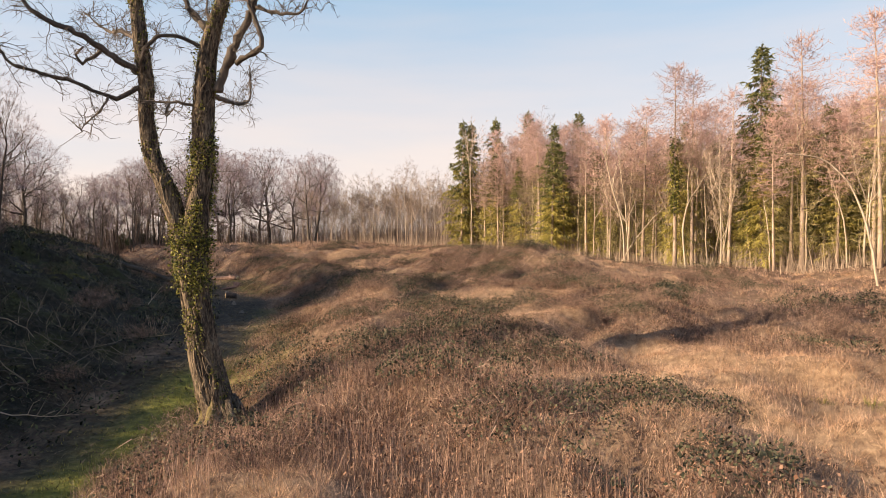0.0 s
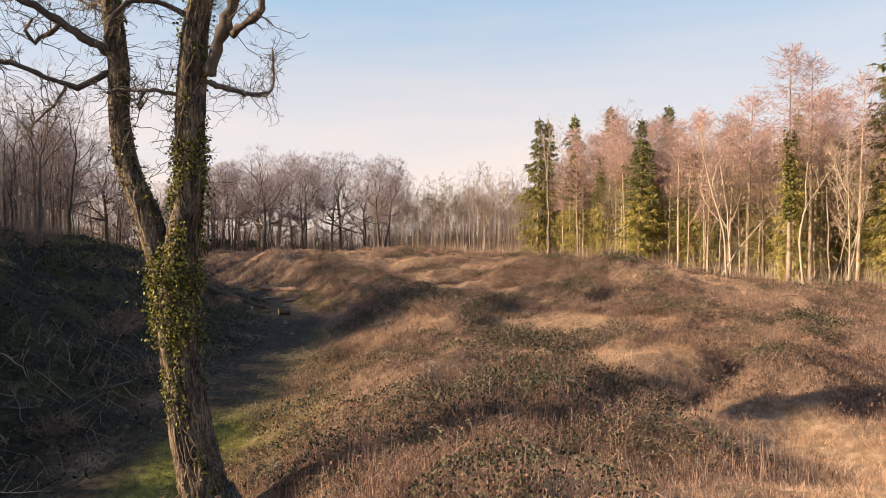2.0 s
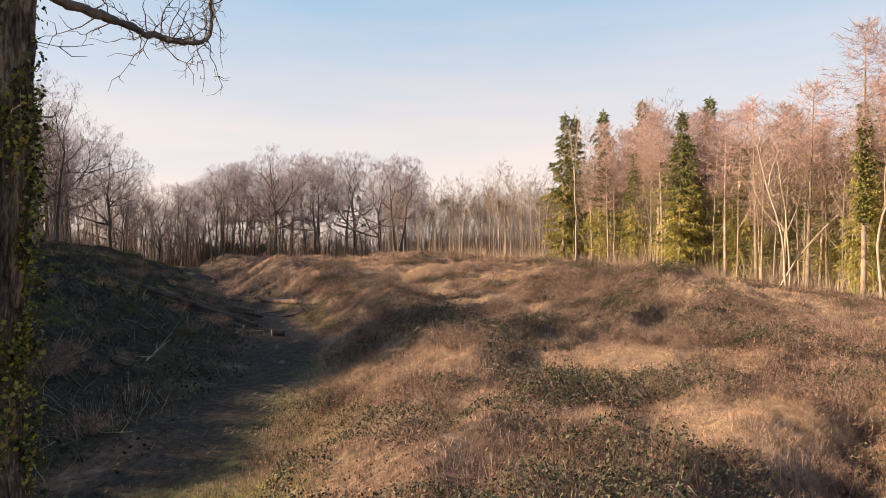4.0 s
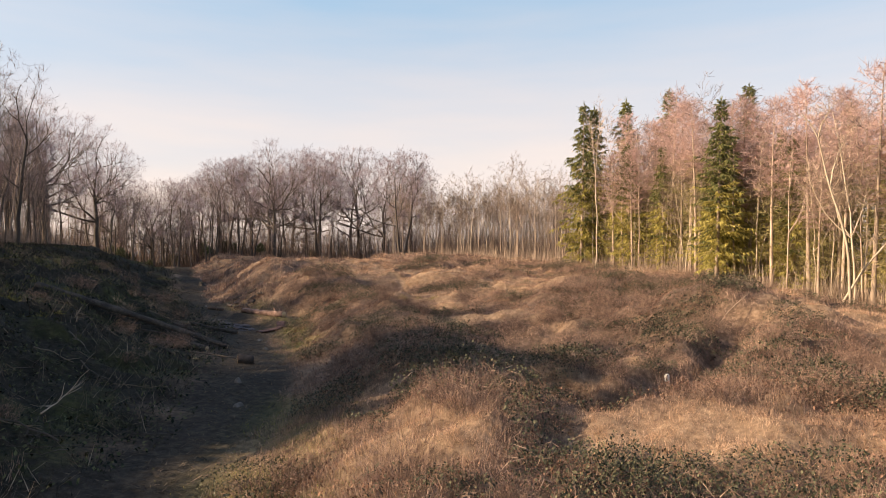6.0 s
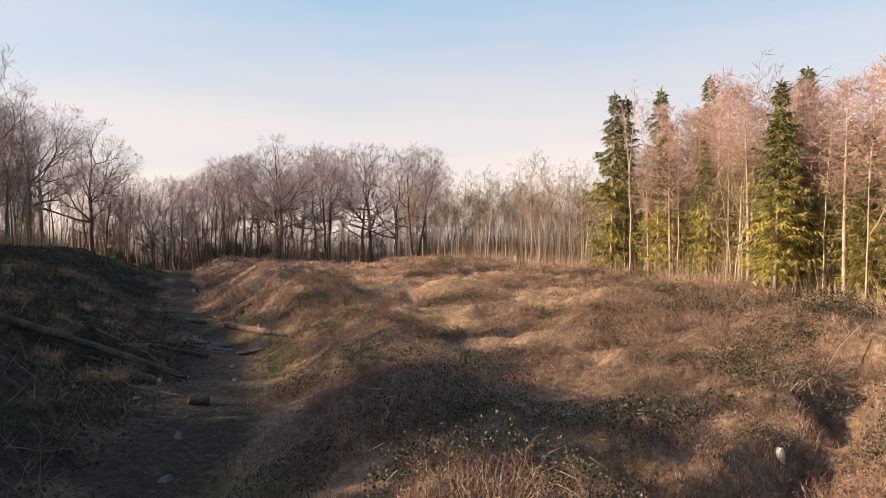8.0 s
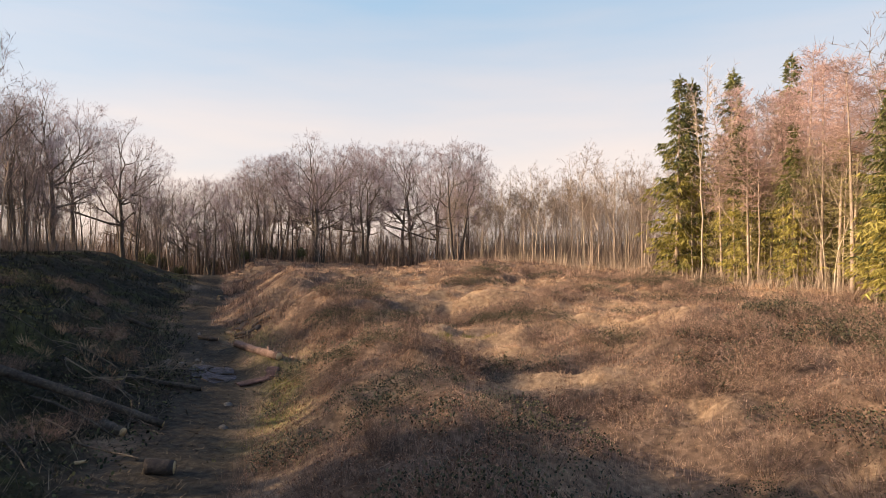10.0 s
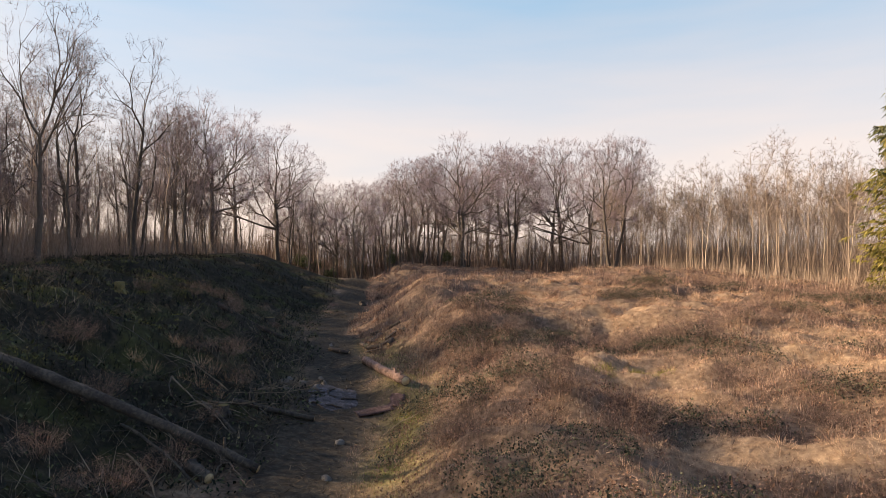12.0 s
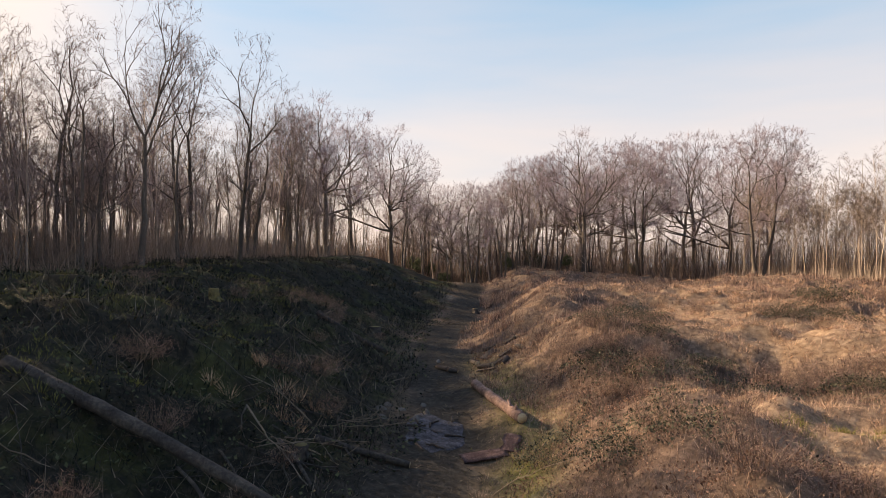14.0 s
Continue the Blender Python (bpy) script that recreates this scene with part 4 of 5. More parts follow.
def dead_shrub(spread, tall, shoots, label):
    """A low leafless shrub: stems fanning out of the ground into fine twigs."""
    stems, fine = Soup(), Soup()
    for _ in range(shoots):
        a, r = random.uniform(0, 6.28), spread * math.sqrt(random.random())
        p = Vector((math.cos(a) * r * 0.45, math.sin(a) * r * 0.45, -0.06))
        q = Vector((math.cos(a) * r, math.sin(a) * r, tall * math.sqrt(max(0.1, 1 - 0.8 * (r / spread) ** 2)) * random.uniform(0.6, 1.1)))
        pts = curve_pts(p, q, rand_dir() * 0.12, 4)
        for i in range(3):
            stems.twig(pts[i], pts[i + 1] + (pts[i + 1] - pts[i]) * 0.15, 0.009 - 0.0015 * i)
        for _ in range(5):
            i = random.randint(1, 3)
            fine.twig(pts[i], pts[i] + (rand_dir() + Vector((0, 0, 0.5))).normalized() * random.uniform(0.08, 0.26), 0.006)
    ob = new("leafless_shrub")
    part("stem_tangle", stems, M_TWIG_SCRUB, ob)
    part("twig_spray", fine, M_STALK, ob)
    return tagged(ob, label, "shrub", "leafless shrubs in the clearing")


random.seed(8)
protos = [dead_shrub(0.8, 0.75, 170, "low leafless reddish-brown shrub in the clearing"), dead_shrub(0.55, 0.6, 120, "small leafless brown shrub in the clearing"),
          dead_shrub(1.1, 0.65, 230, "wide leafless brown shrub in the clearing")]
made = 0
while made < 250:
    px, py = random.uniform(-16, 15), 7 + 60 * random.random() ** 1.25
    sd = float(from_track(np.array([px]), np.array([py]))[0][0])
    if sd > 2.2 and float(from_log(px, py)) > 1.3 and float(paleness(np.array([px]), np.array([py]))[0]) < 0.5 and math.hypot(px, py) > 7.5:
        stand(random.choice(protos), px, py, size=random.uniform(0.6, 1.2))
        made += 1
made = 0
while made < 50:
    px, py = random.uniform(-30, -9), random.uniform(14, 60)
    sd = float(from_track(np.array([px]), np.array([py]))[0][0])
    if -14 < sd < -2.2:
        stand(random.choice(protos), px, py, size=random.uniform(0.5, 0.9))
        made += 1
for p in protos:
    remove(p)


# ---- the ivy-clad tree beside the hollow way ----
def ivy_tree():
    ob = new("ivy_clad_tree")
    O = Vector((-4.42, 12.65, 0.05))

    def at(x, z, dy=0.0):
        return Vector((x, 12.65 + dy, z)) - O

    def dense(pts, radii, step=0.07):
        out, rr = [], []
        for i in range(len(pts) - 1):
            a, b, c, d = pts[max(0, i - 1)], pts[i], pts[i + 1], pts[min(len(pts) - 1, i + 2)]
            k = max(2, int((c - b).length / step))
            for j in range(k):
                t = j / k
                out.append(0.5 * ((2 * b) + (c - a) * t + (2 * a - 5 * b + 4 * c - d) * t * t + (3 * b - a - 3 * c + d) * t ** 3))
                rr.append(radii[i] + (radii[i + 1] - radii[i]) * t)
        return out + [pts[-1]], rr + [radii[-1]]

    wood = Soup()
    bole, bole_r = dense([at(-4.34, -0.5), at(-4.4, 0.05), at(-4.56, 0.45), at(-4.78, 1.35), at(-4.97, 2.5), at(-5.05, 3.3), at(-5.10, 3.9)], [0.55, 0.42, 0.31, 0.265, 0.235, 0.25, 0.27])
    wood.ridged(bole, bole_r, 72, 0.2, 3)
    main, main_r = dense([at(-5.05, 3.6), at(-4.95, 4.35), at(-4.84, 5.25), at(-4.84, 6.15), at(-4.79, 6.95), at(-4.74, 7.6), at(-4.58, 8.2), at(-4.4, 8.75), at(-4.25, 9.7), at(-4.0, 11.2), at(-3.9, 12.6)],
                         [0.23, 0.20, 0.185, 0.18, 0.175, 0.16, 0.125, 0.11, 0.09, 0.06, 0.03])
    wood.ridged(main, main_r, 56, 0.19, 9)
    second, second_r = dense([at(-5.15, 3.55), at(-5.5, 4.65), at(-5.82, 5.4), at(-5.97, 6.15), at(-5.98, 6.95), at(-6.1, 7.8), at(-6.17, 8.5), at(-6.3, 9.6), at(-6.2, 11.0), at(-6.5, 12.2)],
                             [0.18, 0.16, 0.145, 0.135, 0.128, 0.12, 0.112, 0.09, 0.06, 0.03])
    wood.ridged(second, second_r, 48, 0.19, 17)
    part("trunk", wood, M_BARK, ob, "rough grey-brown forked trunk")
    fine = Soup()

    def whips(p, d, ln):
        """A crooked twig with finer side twigs, drooping a little."""
        b = curve_pts(p, p + d * ln + Vector((0, 0, -0.12 * ln)), rand_dir() * 0.25 * ln, 6, 0.045 * ln)
        fine.whip(b, 0.009, 0.0035)
        for _ in range(random.randint(3, 6)):
            c = b[random.randint(1, 5)]
            e = (d * 0.8 + rand_dir()).normalized() * ln * random.uniform(0.2, 0.5)
            fine.whip([c, c + e * 0.5 + rand_dir() * 0.045, c + e], 0.005, 0.0025)

    limbs = [
        ([(-4.55, 6.8, 0), (-4.2, 7.6, -0.1), (-3.9, 8.1, -0.2), (-3.66, 8.65, -0.3), (-3.6, 9.4, -0.3), (-3.2, 10.6, -0.4)], 0.12, 0.035),
        ([(-4.76, 8.05, 0), (-5.0, 8.35, 0.2), (-5.35, 8.7, 0.5), (-5.5, 9.6, 0.8)], 0.10, 0.04),
        ([(-4.15, 7.35, -0.1), (-3.62, 7.5, -0.4), (-3.5, 7.7, -0.5), (-3.66, 8.15, -0.5), (-3.8, 8.75, -0.6), (-3.5, 9.6, -0.7)], 0.07, 0.03),
        ([(-4.75, 6.75, 0.1), (-4.70, 6.82, 0.85), (-4.94, 7.13, 2.55), (-4.97, 7.51, 3.45), (-4.99, 8.34, 3.55)], 0.06, 0.022),
        ([(-3.66, 8.4, -0.3), (-3.1, 8.15, -0.6), (-2.65, 8.1, -0.8), (-2.55, 8.25, -0.9), (-2.2, 8.5, -1.1)], 0.045, 0.012),
        ([(-6.15, 7.2, 0), (-6.55, 7.45, -0.2), (-6.97, 7.75, -0.5), (-7.35, 7.9, -0.7), (-7.7, 8.1, -0.9), (-8.05, 8.5, -1.1), (-8.5, 8.65, -1.3)], 0.085, 0.03),
        ([(-6.05, 6.95, 0), (-6.3, 6.62, -0.3), (-6.55, 6.6, -0.4), (-7.15, 6.85, -0.7), (-8.0, 7.05, -1.0), (-8.25, 7.45, -1.2), (-8.8, 7.5, -1.4), (-9.3, 7.3, -1.6)], 0.06, 0.014),
        ([(-6.52, 6.6, -0.4), (-6.65, 6.3, -0.5), (-6.9, 5.98, -0.6), (-6.92, 5.85, -0.6)], 0.024, 0.012),
        ([(-4.85, 7.7, 0), (-5.3, 7.85, -0.25), (-5.6, 7.75, -0.4), (-5.85, 7.4, -0.45), (-5.95, 7.1, -0.3)], 0.055, 0.03),
        ([(-5.0, 6.5, 0), (-5.35, 6.52, -0.3), (-5.72, 6.5, -0.4), (-5.85, 6.46, -0.45)], 0.035, 0.025),
        ([(-5.4, 6.5, -0.3), (-5.42, 6.2, -0.35), (-5.25, 6.35, -0.4)], 0.025, 0.012),
        ([(-6.7, 7.55, -0.3), (-7.05, 7.25, -0.4), (-7.1, 7.4, -0.5), (-6.9, 7.5, -0.6)], 0.04, 0.02),
        ([(-6.15, 8.2, 0), (-6.6, 8.9, 0.5), (-7.2, 9.3, 0.9), (-7.9, 10.2, 1.2)], 0.08, 0.02),
        ([(-6.1, 7.8, 0), (-6.9, 8.3, 0.8), (-7.5, 8.5, 1.4), (-8.3, 9.1, 1.8)], 0.06, 0.015),
        ([(-4.4, 8.7, 0), (-4.0, 9.4, 0.6), (-3.2, 9.9, 1.2), (-2.4, 10.4, 1.6)], 0.07, 0.015),
        ([(-4.8, 7.2, 0), (-4.9, 8.0, 0.7), (-5.2, 8.8, 1.2), (-5.4, 9.8, 1.6)], 0.06, 0.015),
    ]
    for rows, r0, r1 in limbs:
        pts = [at(px, pz, dy) for px, pz, dy in rows]
        line, rr = dense(pts, taper(r0 * 0.82, r1 * 0.8, len(pts)), 0.10)
        line = [p + rand_dir() * 0.022 for p in line]
        rr = [q * random.uniform(0.85, 1.25) for q in rr]
        s = Soup()
        s.tube(line, rr, 8, lump=0.35)
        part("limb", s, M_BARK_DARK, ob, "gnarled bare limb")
        for _ in range(int(8 + 13 * sum((pts[i + 1] - pts[i]).length for i in range(len(pts) - 1)))):
            whips(line[random.randint(len(line) // 5, len(line) - 1)], (rand_dir() + Vector((0, 0, 0.3))).normalized(), random.uniform(0.2, 0.75))
    for line, z0 in ((main, 4.5), (second, 4.6)):
        for _ in range(110):
            p = random.choice([q for q in line if q.z > z0])
            whips(p, Vector((random.gauss(0, 1), random.gauss(0, 1), random.gauss(0.2, 0.6))).normalized(), random.uniform(0.25, 0.7))
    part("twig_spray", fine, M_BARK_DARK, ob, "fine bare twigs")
    leaves = Soup()

    def clad(line, radii, z0, z1, count, bulge, bias):
        pick = [(p, r) for p, r in zip(line, radii) if z0 < p.z + O.z < z1]
        for _ in range(count):
            p, r = random.choice(pick)
            a = random.uniform(0, 6.28)
            out = Vector((math.cos(a), math.sin(a), 0))
            if noise.noise((p + O + out * 0.5) * 1.7) < bias - 0.3 * random.random():
                continue
            leaves.leaf(p + out * (r * random.uniform(0.95, 1.15) + abs(random.gauss(0, bulge))) + Vector((0, 0, random.uniform(-0.12, 0.12))), random.uniform(0.022, 0.052), out if random.random() < 0.4 else None)

    clad(bole, bole_r, 2.7, 3.9, 4200, 0.09, -0.1)
    clad(bole, bole_r, 0.4, 2.8, 4200, 0.04, 0.18)
    clad(main, main_r, 3.6, 4.6, 3000, 0.08, -0.02)
    clad(main, main_r, 4.4, 5.8, 3200, 0.06, 0.12)
    clad(main, main_r, 5.6, 9.0, 3800, 0.05, 0.18)
    clad(second, second_r, 3.5, 5.2, 1500, 0.04, 0.12)
    clad(second, second_r, 5.2, 9.0, 1800, 0.04, 0.15)
    part("ivy", leaves, M_IVY, ob, "yellow-green ivy leaves clinging to the trunk")
    for line, radii, count in ((bole, bole_r, 44), (main, main_r, 22), (second, second_r, 18)):
        for _ in range(count):
            a, w = random.uniform(0, 6.28), random.uniform(-1.4, 1.4)
            i0 = random.randint(0, len(line) // 2)
            i1 = min(len(line), i0 + random.randint(8, 26))
            pts = []
            for i in range(i0, i1):
                a += w * 0.10 + random.uniform(-0.16, 0.16)
                pts.append(line[i] + Vector((math.cos(a), math.sin(a), 0)) * (radii[i] * 1.04 + 0.01))
            if len(pts) > 3:
                vines = Soup()
                vines.tube(pts, taper(random.uniform(0.014, 0.03), 0.008, len(pts)), 5)
                part("ivy_stem", vines, M_VINE, ob, "ropy ivy stem round the trunk")
    for k in range(7):
        roots = Soup()
        a = k * 0.9 + random.uniform(-0.2, 0.2)
        d = Vector((math.cos(a), math.sin(a), 0))
        p = [at(-4.46, 0.6) + d * 0.25, at(-4.43, 0.2) + d * 0.42, at(-4.42, 0.0) + d * 0.62]
        e = p[2] + d * 0.35 + O
        p.append(Vector((e.x, e.y, ground_z(e.x, e.y) - 0.1)) - O)
        roots.tube(p, [0.08, 0.09, 0.06, 0.03], 10, lump=0.3)
        part("root", roots, M_STUMP if k in (3, 4, 5) else M_BARK, ob, "flared mossy root" if k in (3, 4, 5) else "flared bare root")
    ob.location = O
    return tagged(ob, "tall forked bare tree clad in ivy beside the hollow way", "tree")


ivy_tree()

# ---- woods ----
random.seed(11)
L_LARCH = "tall bare larch with reddish twigs at the wood's edge"
L_SPRUCE = "dark green spruce standing among bare larches"
larches = [larch(13.0, L_LARCH), larch(14.5, L_LARCH), larch(12.0, L_LARCH, crown=0.5), larch(13.5, L_LARCH, crown=0.62)]
ivy_larch = larch(13.5, "bare larch with an ivy sleeve at the wood's edge", ivy=True)
spruces = [spruce(13.5, L_SPRUCE, full=0.185), spruce(12.0, L_SPRUCE, full=0.17, mossy=0.75), spruce(14.5, L_SPRUCE, low=0.12, full=0.17, mossy=0.45)]
birches = [pale_tree(9.5, 0.065, "slim pale leaning birch with bare twigs"), pale_tree(8.0, 0.055, "slim pale forked birch with bare twigs", 0.2),
           pale_tree(10.5, 0.065, "slim pale upright birch with bare twigs", 0.05, False), pale_tree(9.0, 0.07, "slim pale bent birch with bare twigs", 0.28)]
saplings = [pale_tree(11.0, 0.06, "thin brown coppice stem in a sunlit thicket", 0.05, True, "coppice_tree", M_BARK_LARCH, M_TWIG_COPPICE), pale_tree(9.5, 0.05, "thin pale coppice stem in a sunlit thicket", 0.08, False, "coppice_tree", None, M_TWIG_COPPICE),
            pale_tree(12.0, 0.065, "thin tall brown coppice stem in a sunlit thicket", 0.04, True, "coppice_tree", M_BARK_LARCH, M_TWIG_COPPICE)]
L_OAK = "broad bare oak with a rounded twiggy crown"
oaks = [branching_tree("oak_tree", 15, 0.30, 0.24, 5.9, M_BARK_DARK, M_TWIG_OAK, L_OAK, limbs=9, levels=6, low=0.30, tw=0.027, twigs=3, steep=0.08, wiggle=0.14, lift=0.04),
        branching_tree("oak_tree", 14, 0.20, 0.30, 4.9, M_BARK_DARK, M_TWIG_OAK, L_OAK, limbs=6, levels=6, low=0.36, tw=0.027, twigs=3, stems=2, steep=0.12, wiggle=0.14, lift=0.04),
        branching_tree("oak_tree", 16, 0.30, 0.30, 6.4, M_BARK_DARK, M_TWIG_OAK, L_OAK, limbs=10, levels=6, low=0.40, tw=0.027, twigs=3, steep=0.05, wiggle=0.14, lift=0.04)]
L_ASH = "tall bare woodland tree with thin upright branches"
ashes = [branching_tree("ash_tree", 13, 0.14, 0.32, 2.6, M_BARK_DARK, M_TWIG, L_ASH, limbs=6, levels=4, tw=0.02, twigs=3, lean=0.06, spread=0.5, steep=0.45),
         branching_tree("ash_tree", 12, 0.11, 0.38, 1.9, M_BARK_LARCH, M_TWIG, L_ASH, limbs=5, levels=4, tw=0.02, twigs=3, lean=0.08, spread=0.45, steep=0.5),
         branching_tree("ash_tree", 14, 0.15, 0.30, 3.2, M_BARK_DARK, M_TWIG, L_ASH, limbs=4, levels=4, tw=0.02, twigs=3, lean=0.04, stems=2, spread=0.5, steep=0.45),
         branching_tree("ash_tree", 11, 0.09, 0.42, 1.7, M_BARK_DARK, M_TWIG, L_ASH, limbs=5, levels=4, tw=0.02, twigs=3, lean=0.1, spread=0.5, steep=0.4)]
fork_tree = branching_tree("ash_tree", 12, 0.15, 0.22, 3.0, M_BARK_DARK, M_TWIG, "tall bare ash forked low above the bank", limbs=4, levels=5, tw=0.017, twigs=4, lean=0.02, wiggle=0.2, spread=0.5, steep=0.62, low=0.2)
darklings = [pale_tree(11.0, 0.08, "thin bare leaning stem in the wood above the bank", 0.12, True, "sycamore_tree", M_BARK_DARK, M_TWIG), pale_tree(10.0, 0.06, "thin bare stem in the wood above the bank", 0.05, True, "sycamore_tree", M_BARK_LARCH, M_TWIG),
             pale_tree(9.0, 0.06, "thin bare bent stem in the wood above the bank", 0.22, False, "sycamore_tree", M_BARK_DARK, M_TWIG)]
hollies = [holly(4.2, 1.8, 1500, "dark evergreen holly bush among bare trees"), holly(6.5, 2.0, 2200, "tall dark evergreen holly bush among bare trees")]


def edge_pos(line, t, off):
    """A place along a line of points (t from 0 to 1), off metres to its right."""
    f = t * (len(line) - 1)
    i = min(len(line) - 2, int(f))
    (ax, ay), (bx, by) = line[i], line[i + 1]
    k = f - i
    d = math.hypot(bx - ax, by - ay)
    return ax + (bx - ax) * k + (by - ay) / d * off, ay + (by - ay) * k - (bx - ax) / d * off


EAST = [(38, 14), (31, 25), (25, 32.5), (19.5, 37), (15.5, 41.5), (12, 50), (8, 58), (3.5, 66)]
NORTH = [(3.5, 67), (-1.6, 74), (-6, 80), (-11, 85), (-17, 90), (-24, 97)]
WEST = [(-25, -14), (-25, 2), (-25.5, 18), (-27, 33), (-30, 41), (-34.5, 48), (-40, 57), (-46, 66), (-51, 74)]
G_E, G_N, G_W = "edge of the larch and spruce wood", "sunlit coppice thicket", "bare wood above the bank"
# trees that stand out
for px, py, i, size in ((2.1, 69.6, 0, 1.05), (3.4, 70.2, 1, 1.15), (6.2, 70.6, 1, 1.2), (9.6, 70.6, 0, 1.13), (9.0, 68.2, 1, 0.95), (9.4, 53.8, 2, 0.77), (10.4, 55.5, 0, 0.74), (12.9, 60.2, 0, 1.0), (21.5, 42.3, 0, 1.13)):
    stand(spruces[i], px, py, size=size, group=G_E)
for px, py, i, size in ((5.3, 68.0, 0, 0.98), (7.4, 68.6, 2, 1.0), (8.8, 56.5, 3, 0.86), (11.7, 55.9, 0, 0.94), (21.4, 37.2, 1, 0.97), (23.4, 33.4, 3, 1.0), (16.6, 41.6, 1, 0.9), (13.4, 50.5, 0, 0.92), (15.0, 47.0, 3, 0.9)):
    stand(larches[i], px, py, size=size, group=G_E)
for k in range(16):
    px, py = edge_pos(EAST, 0.72 + 0.28 * (k + random.random()) / 16, random.uniform(0.5, 6))
    stand(random.choice(larches), px, py, size=random.uniform(0.82, 0.98), group=G_E)
stand(ivy_larch, 15.5, 41.7, size=1.0, group=G_E)
stand(birches[2], 2.8, 62.9, size=1.1, group=G_E)
for (px, py), ob in (((20.3, 29.1), bent_birch([(0, -0.3, 0), (-0.3, 2.1, 0.1), (-1.0, 4.4, 0.2), (-2.2, 5.8, 0.3), (-3.6, 6.2, 0.4), (-4.4, 6.1, 0.4)], 0.06, [(1, 0.3, 6.0, 0.2)], "slim pale birch bowed low over at the wood's edge")),
                     ((15.9, 40.8), bent_birch([(0, -0.3, 0), (-0.2, 2.4, 0), (0.2, 4.4, 0.1), (0.9, 5.4, 0.2), (2.0, 7.2, 0.3), (2.4, 8.6, 0.3)], 0.075, [(2, 0.7, 8.4, 0), (3, 1.3, 8.2, 0.5), (4, 3.4, 8.0, 0.4)], "pale forked birch with a curved stem")),
                     ((12.7, 45.4), bent_birch([(0, -0.3, 0), (1.2, 1.7, 0.1), (2.6, 3.4, 0.2), (3.7, 4.5, 0.2)], 0.06, [(1, 1.6, 3.2, 0.2)], "pale birch pole leaning over at the wood's edge")),
                     ((13.2, 45.2), bent_birch([(0, -0.3, 0), (-0.2, 3.0, 0), (-0.9, 5.6, 0.1), (-1.4, 8.0, 0.2), (-2.1, 9.2, 0.2)], 0.07, [(2, 0.2, 8.6, 0.2), (3, -0.7, 9.6, 0.1)], "pale slim birch with a bent stem"))):
    ob.location = (px, py, ground_z(px, py))
    tagged(ob, group=G_E)
stand(birches[0], 13.6, 45.7, turn=4.0, size=1.0, group=G_E)
count = 0
while count < 235:
    t, off = random.random(), 24 * random.random() ** 1.25
    px, py = edge_pos(EAST, t, off + 0.8)
    kind = random.random()
    if off > 9:
        kind = kind * 0.85
    proto = random.choice(larches) if kind < 0.50 else random.choice(spruces) if kind < 0.76 else random.choice(birches)
    stand(proto, px, py, size=random.uniform(0.7, 0.93) * (0.85 if proto in spruces else 1.0), group=G_E)
    count += 1
for k in range(60):
    px, py = edge_pos(EAST, (k + random.random()) / 60, random.uniform(-0.3, 3.0))
    stand(random.choice(birches + saplings + larches[2:3]), px, py, size=random.uniform(0.6, 1.0), group=G_E)
for k in range(80):
    px, py = edge_pos(EAST, (k + random.random()) / 80, random.uniform(1.5, 12))
    stand(random.choice(spruces), px, py, size=random.uniform(0.4, 0.8), group=G_E)
for k in range(300):
    px, py = edge_pos(NORTH, (k + random.random()) / 300, 30 * random.random() ** 1.2)
    stand(random.choice(saplings + saplings + birches[2:3]), px, py, size=random.uniform(0.62, 0.9), group=G_N)
for px, py, i, size in ((-46, 95, 1, 0.95), (-46, 100.6, 1, 1.08), (-36.8, 91.8, 0, 0.98), (-38.3, 109.6, 1, 1.25), (-29.6, 107, 2, 1.08), (-18, 86.7, 1, 0.88), (-50.5, 75.5, 0, 0.9), (-58, 84, 1, 0.8), (-43, 112, 0, 1.0), (-46.8, 85, 1, 0.78), (-51.5, 86.5, 0, 0.76), (-41.5, 100, 2, 0.86), (-33, 98, 1, 0.98), (-57, 76, 2, 0.85), (-24, 100, 0, 0.92), (-41, 106, 1, 1.0), (-34.5, 117, 0, 1.1), (-49, 110, 2, 0.95), (-53, 100, 1, 0.9), (-22, 109, 1, 0.95), (-45.5, 62.6, 0, 0.82), (-47, 60, 1, 0.8), (-60, 92, 0, 0.9)):
    stand(oaks[i], px, py, size=size * 1.06, group="oaks on the far rim")
for k in range(250):
    a, d = radians(random.uniform(8, 42)), random.uniform(80, 125)
    px, py = -1.5 - math.sin(a) * d, 16.6 + math.cos(a) * d
    stand(random.choice(ashes + darklings), px, py, size=random.uniform(0.42, 0.66), group="thin trees on the far rim")
for k in range(44):
    a, d = radians(random.uniform(28.5, 41)), random.uniform(72, 104)
    px, py = -1.5 - math.sin(a) * d, 16.6 + math.cos(a) * d
    stand(random.choice(ashes), px, py, size=random.uniform(0.55, 0.85), group="thin trees on the far rim")
for k in range(30):
    a, d = radians(random.uniform(17, 42)), random.uniform(80, 108)
    stand(random.choice(hollies), -1.5 - math.sin(a) * d, 16.6 + math.cos(a) * d, size=random.uniform(0.32, 0.6), group="evergreens on the far rim")
stand(fork_tree, -30.4, 40.4, size=0.96, group=G_W)
stand(ashes[0], -33.1, 46.5, size=0.88, group=G_W)
stand(ashes[2], -37.3, 46, size=0.85, group=G_W)
stand(ashes[3], -30.8, 38.5, size=0.85, group=G_W)
stand(ashes[0], -34.0, 38.7, size=0.82, group=G_W)
stand(ashes[1], -37.3, 38.0, size=0.9, group=G_W)
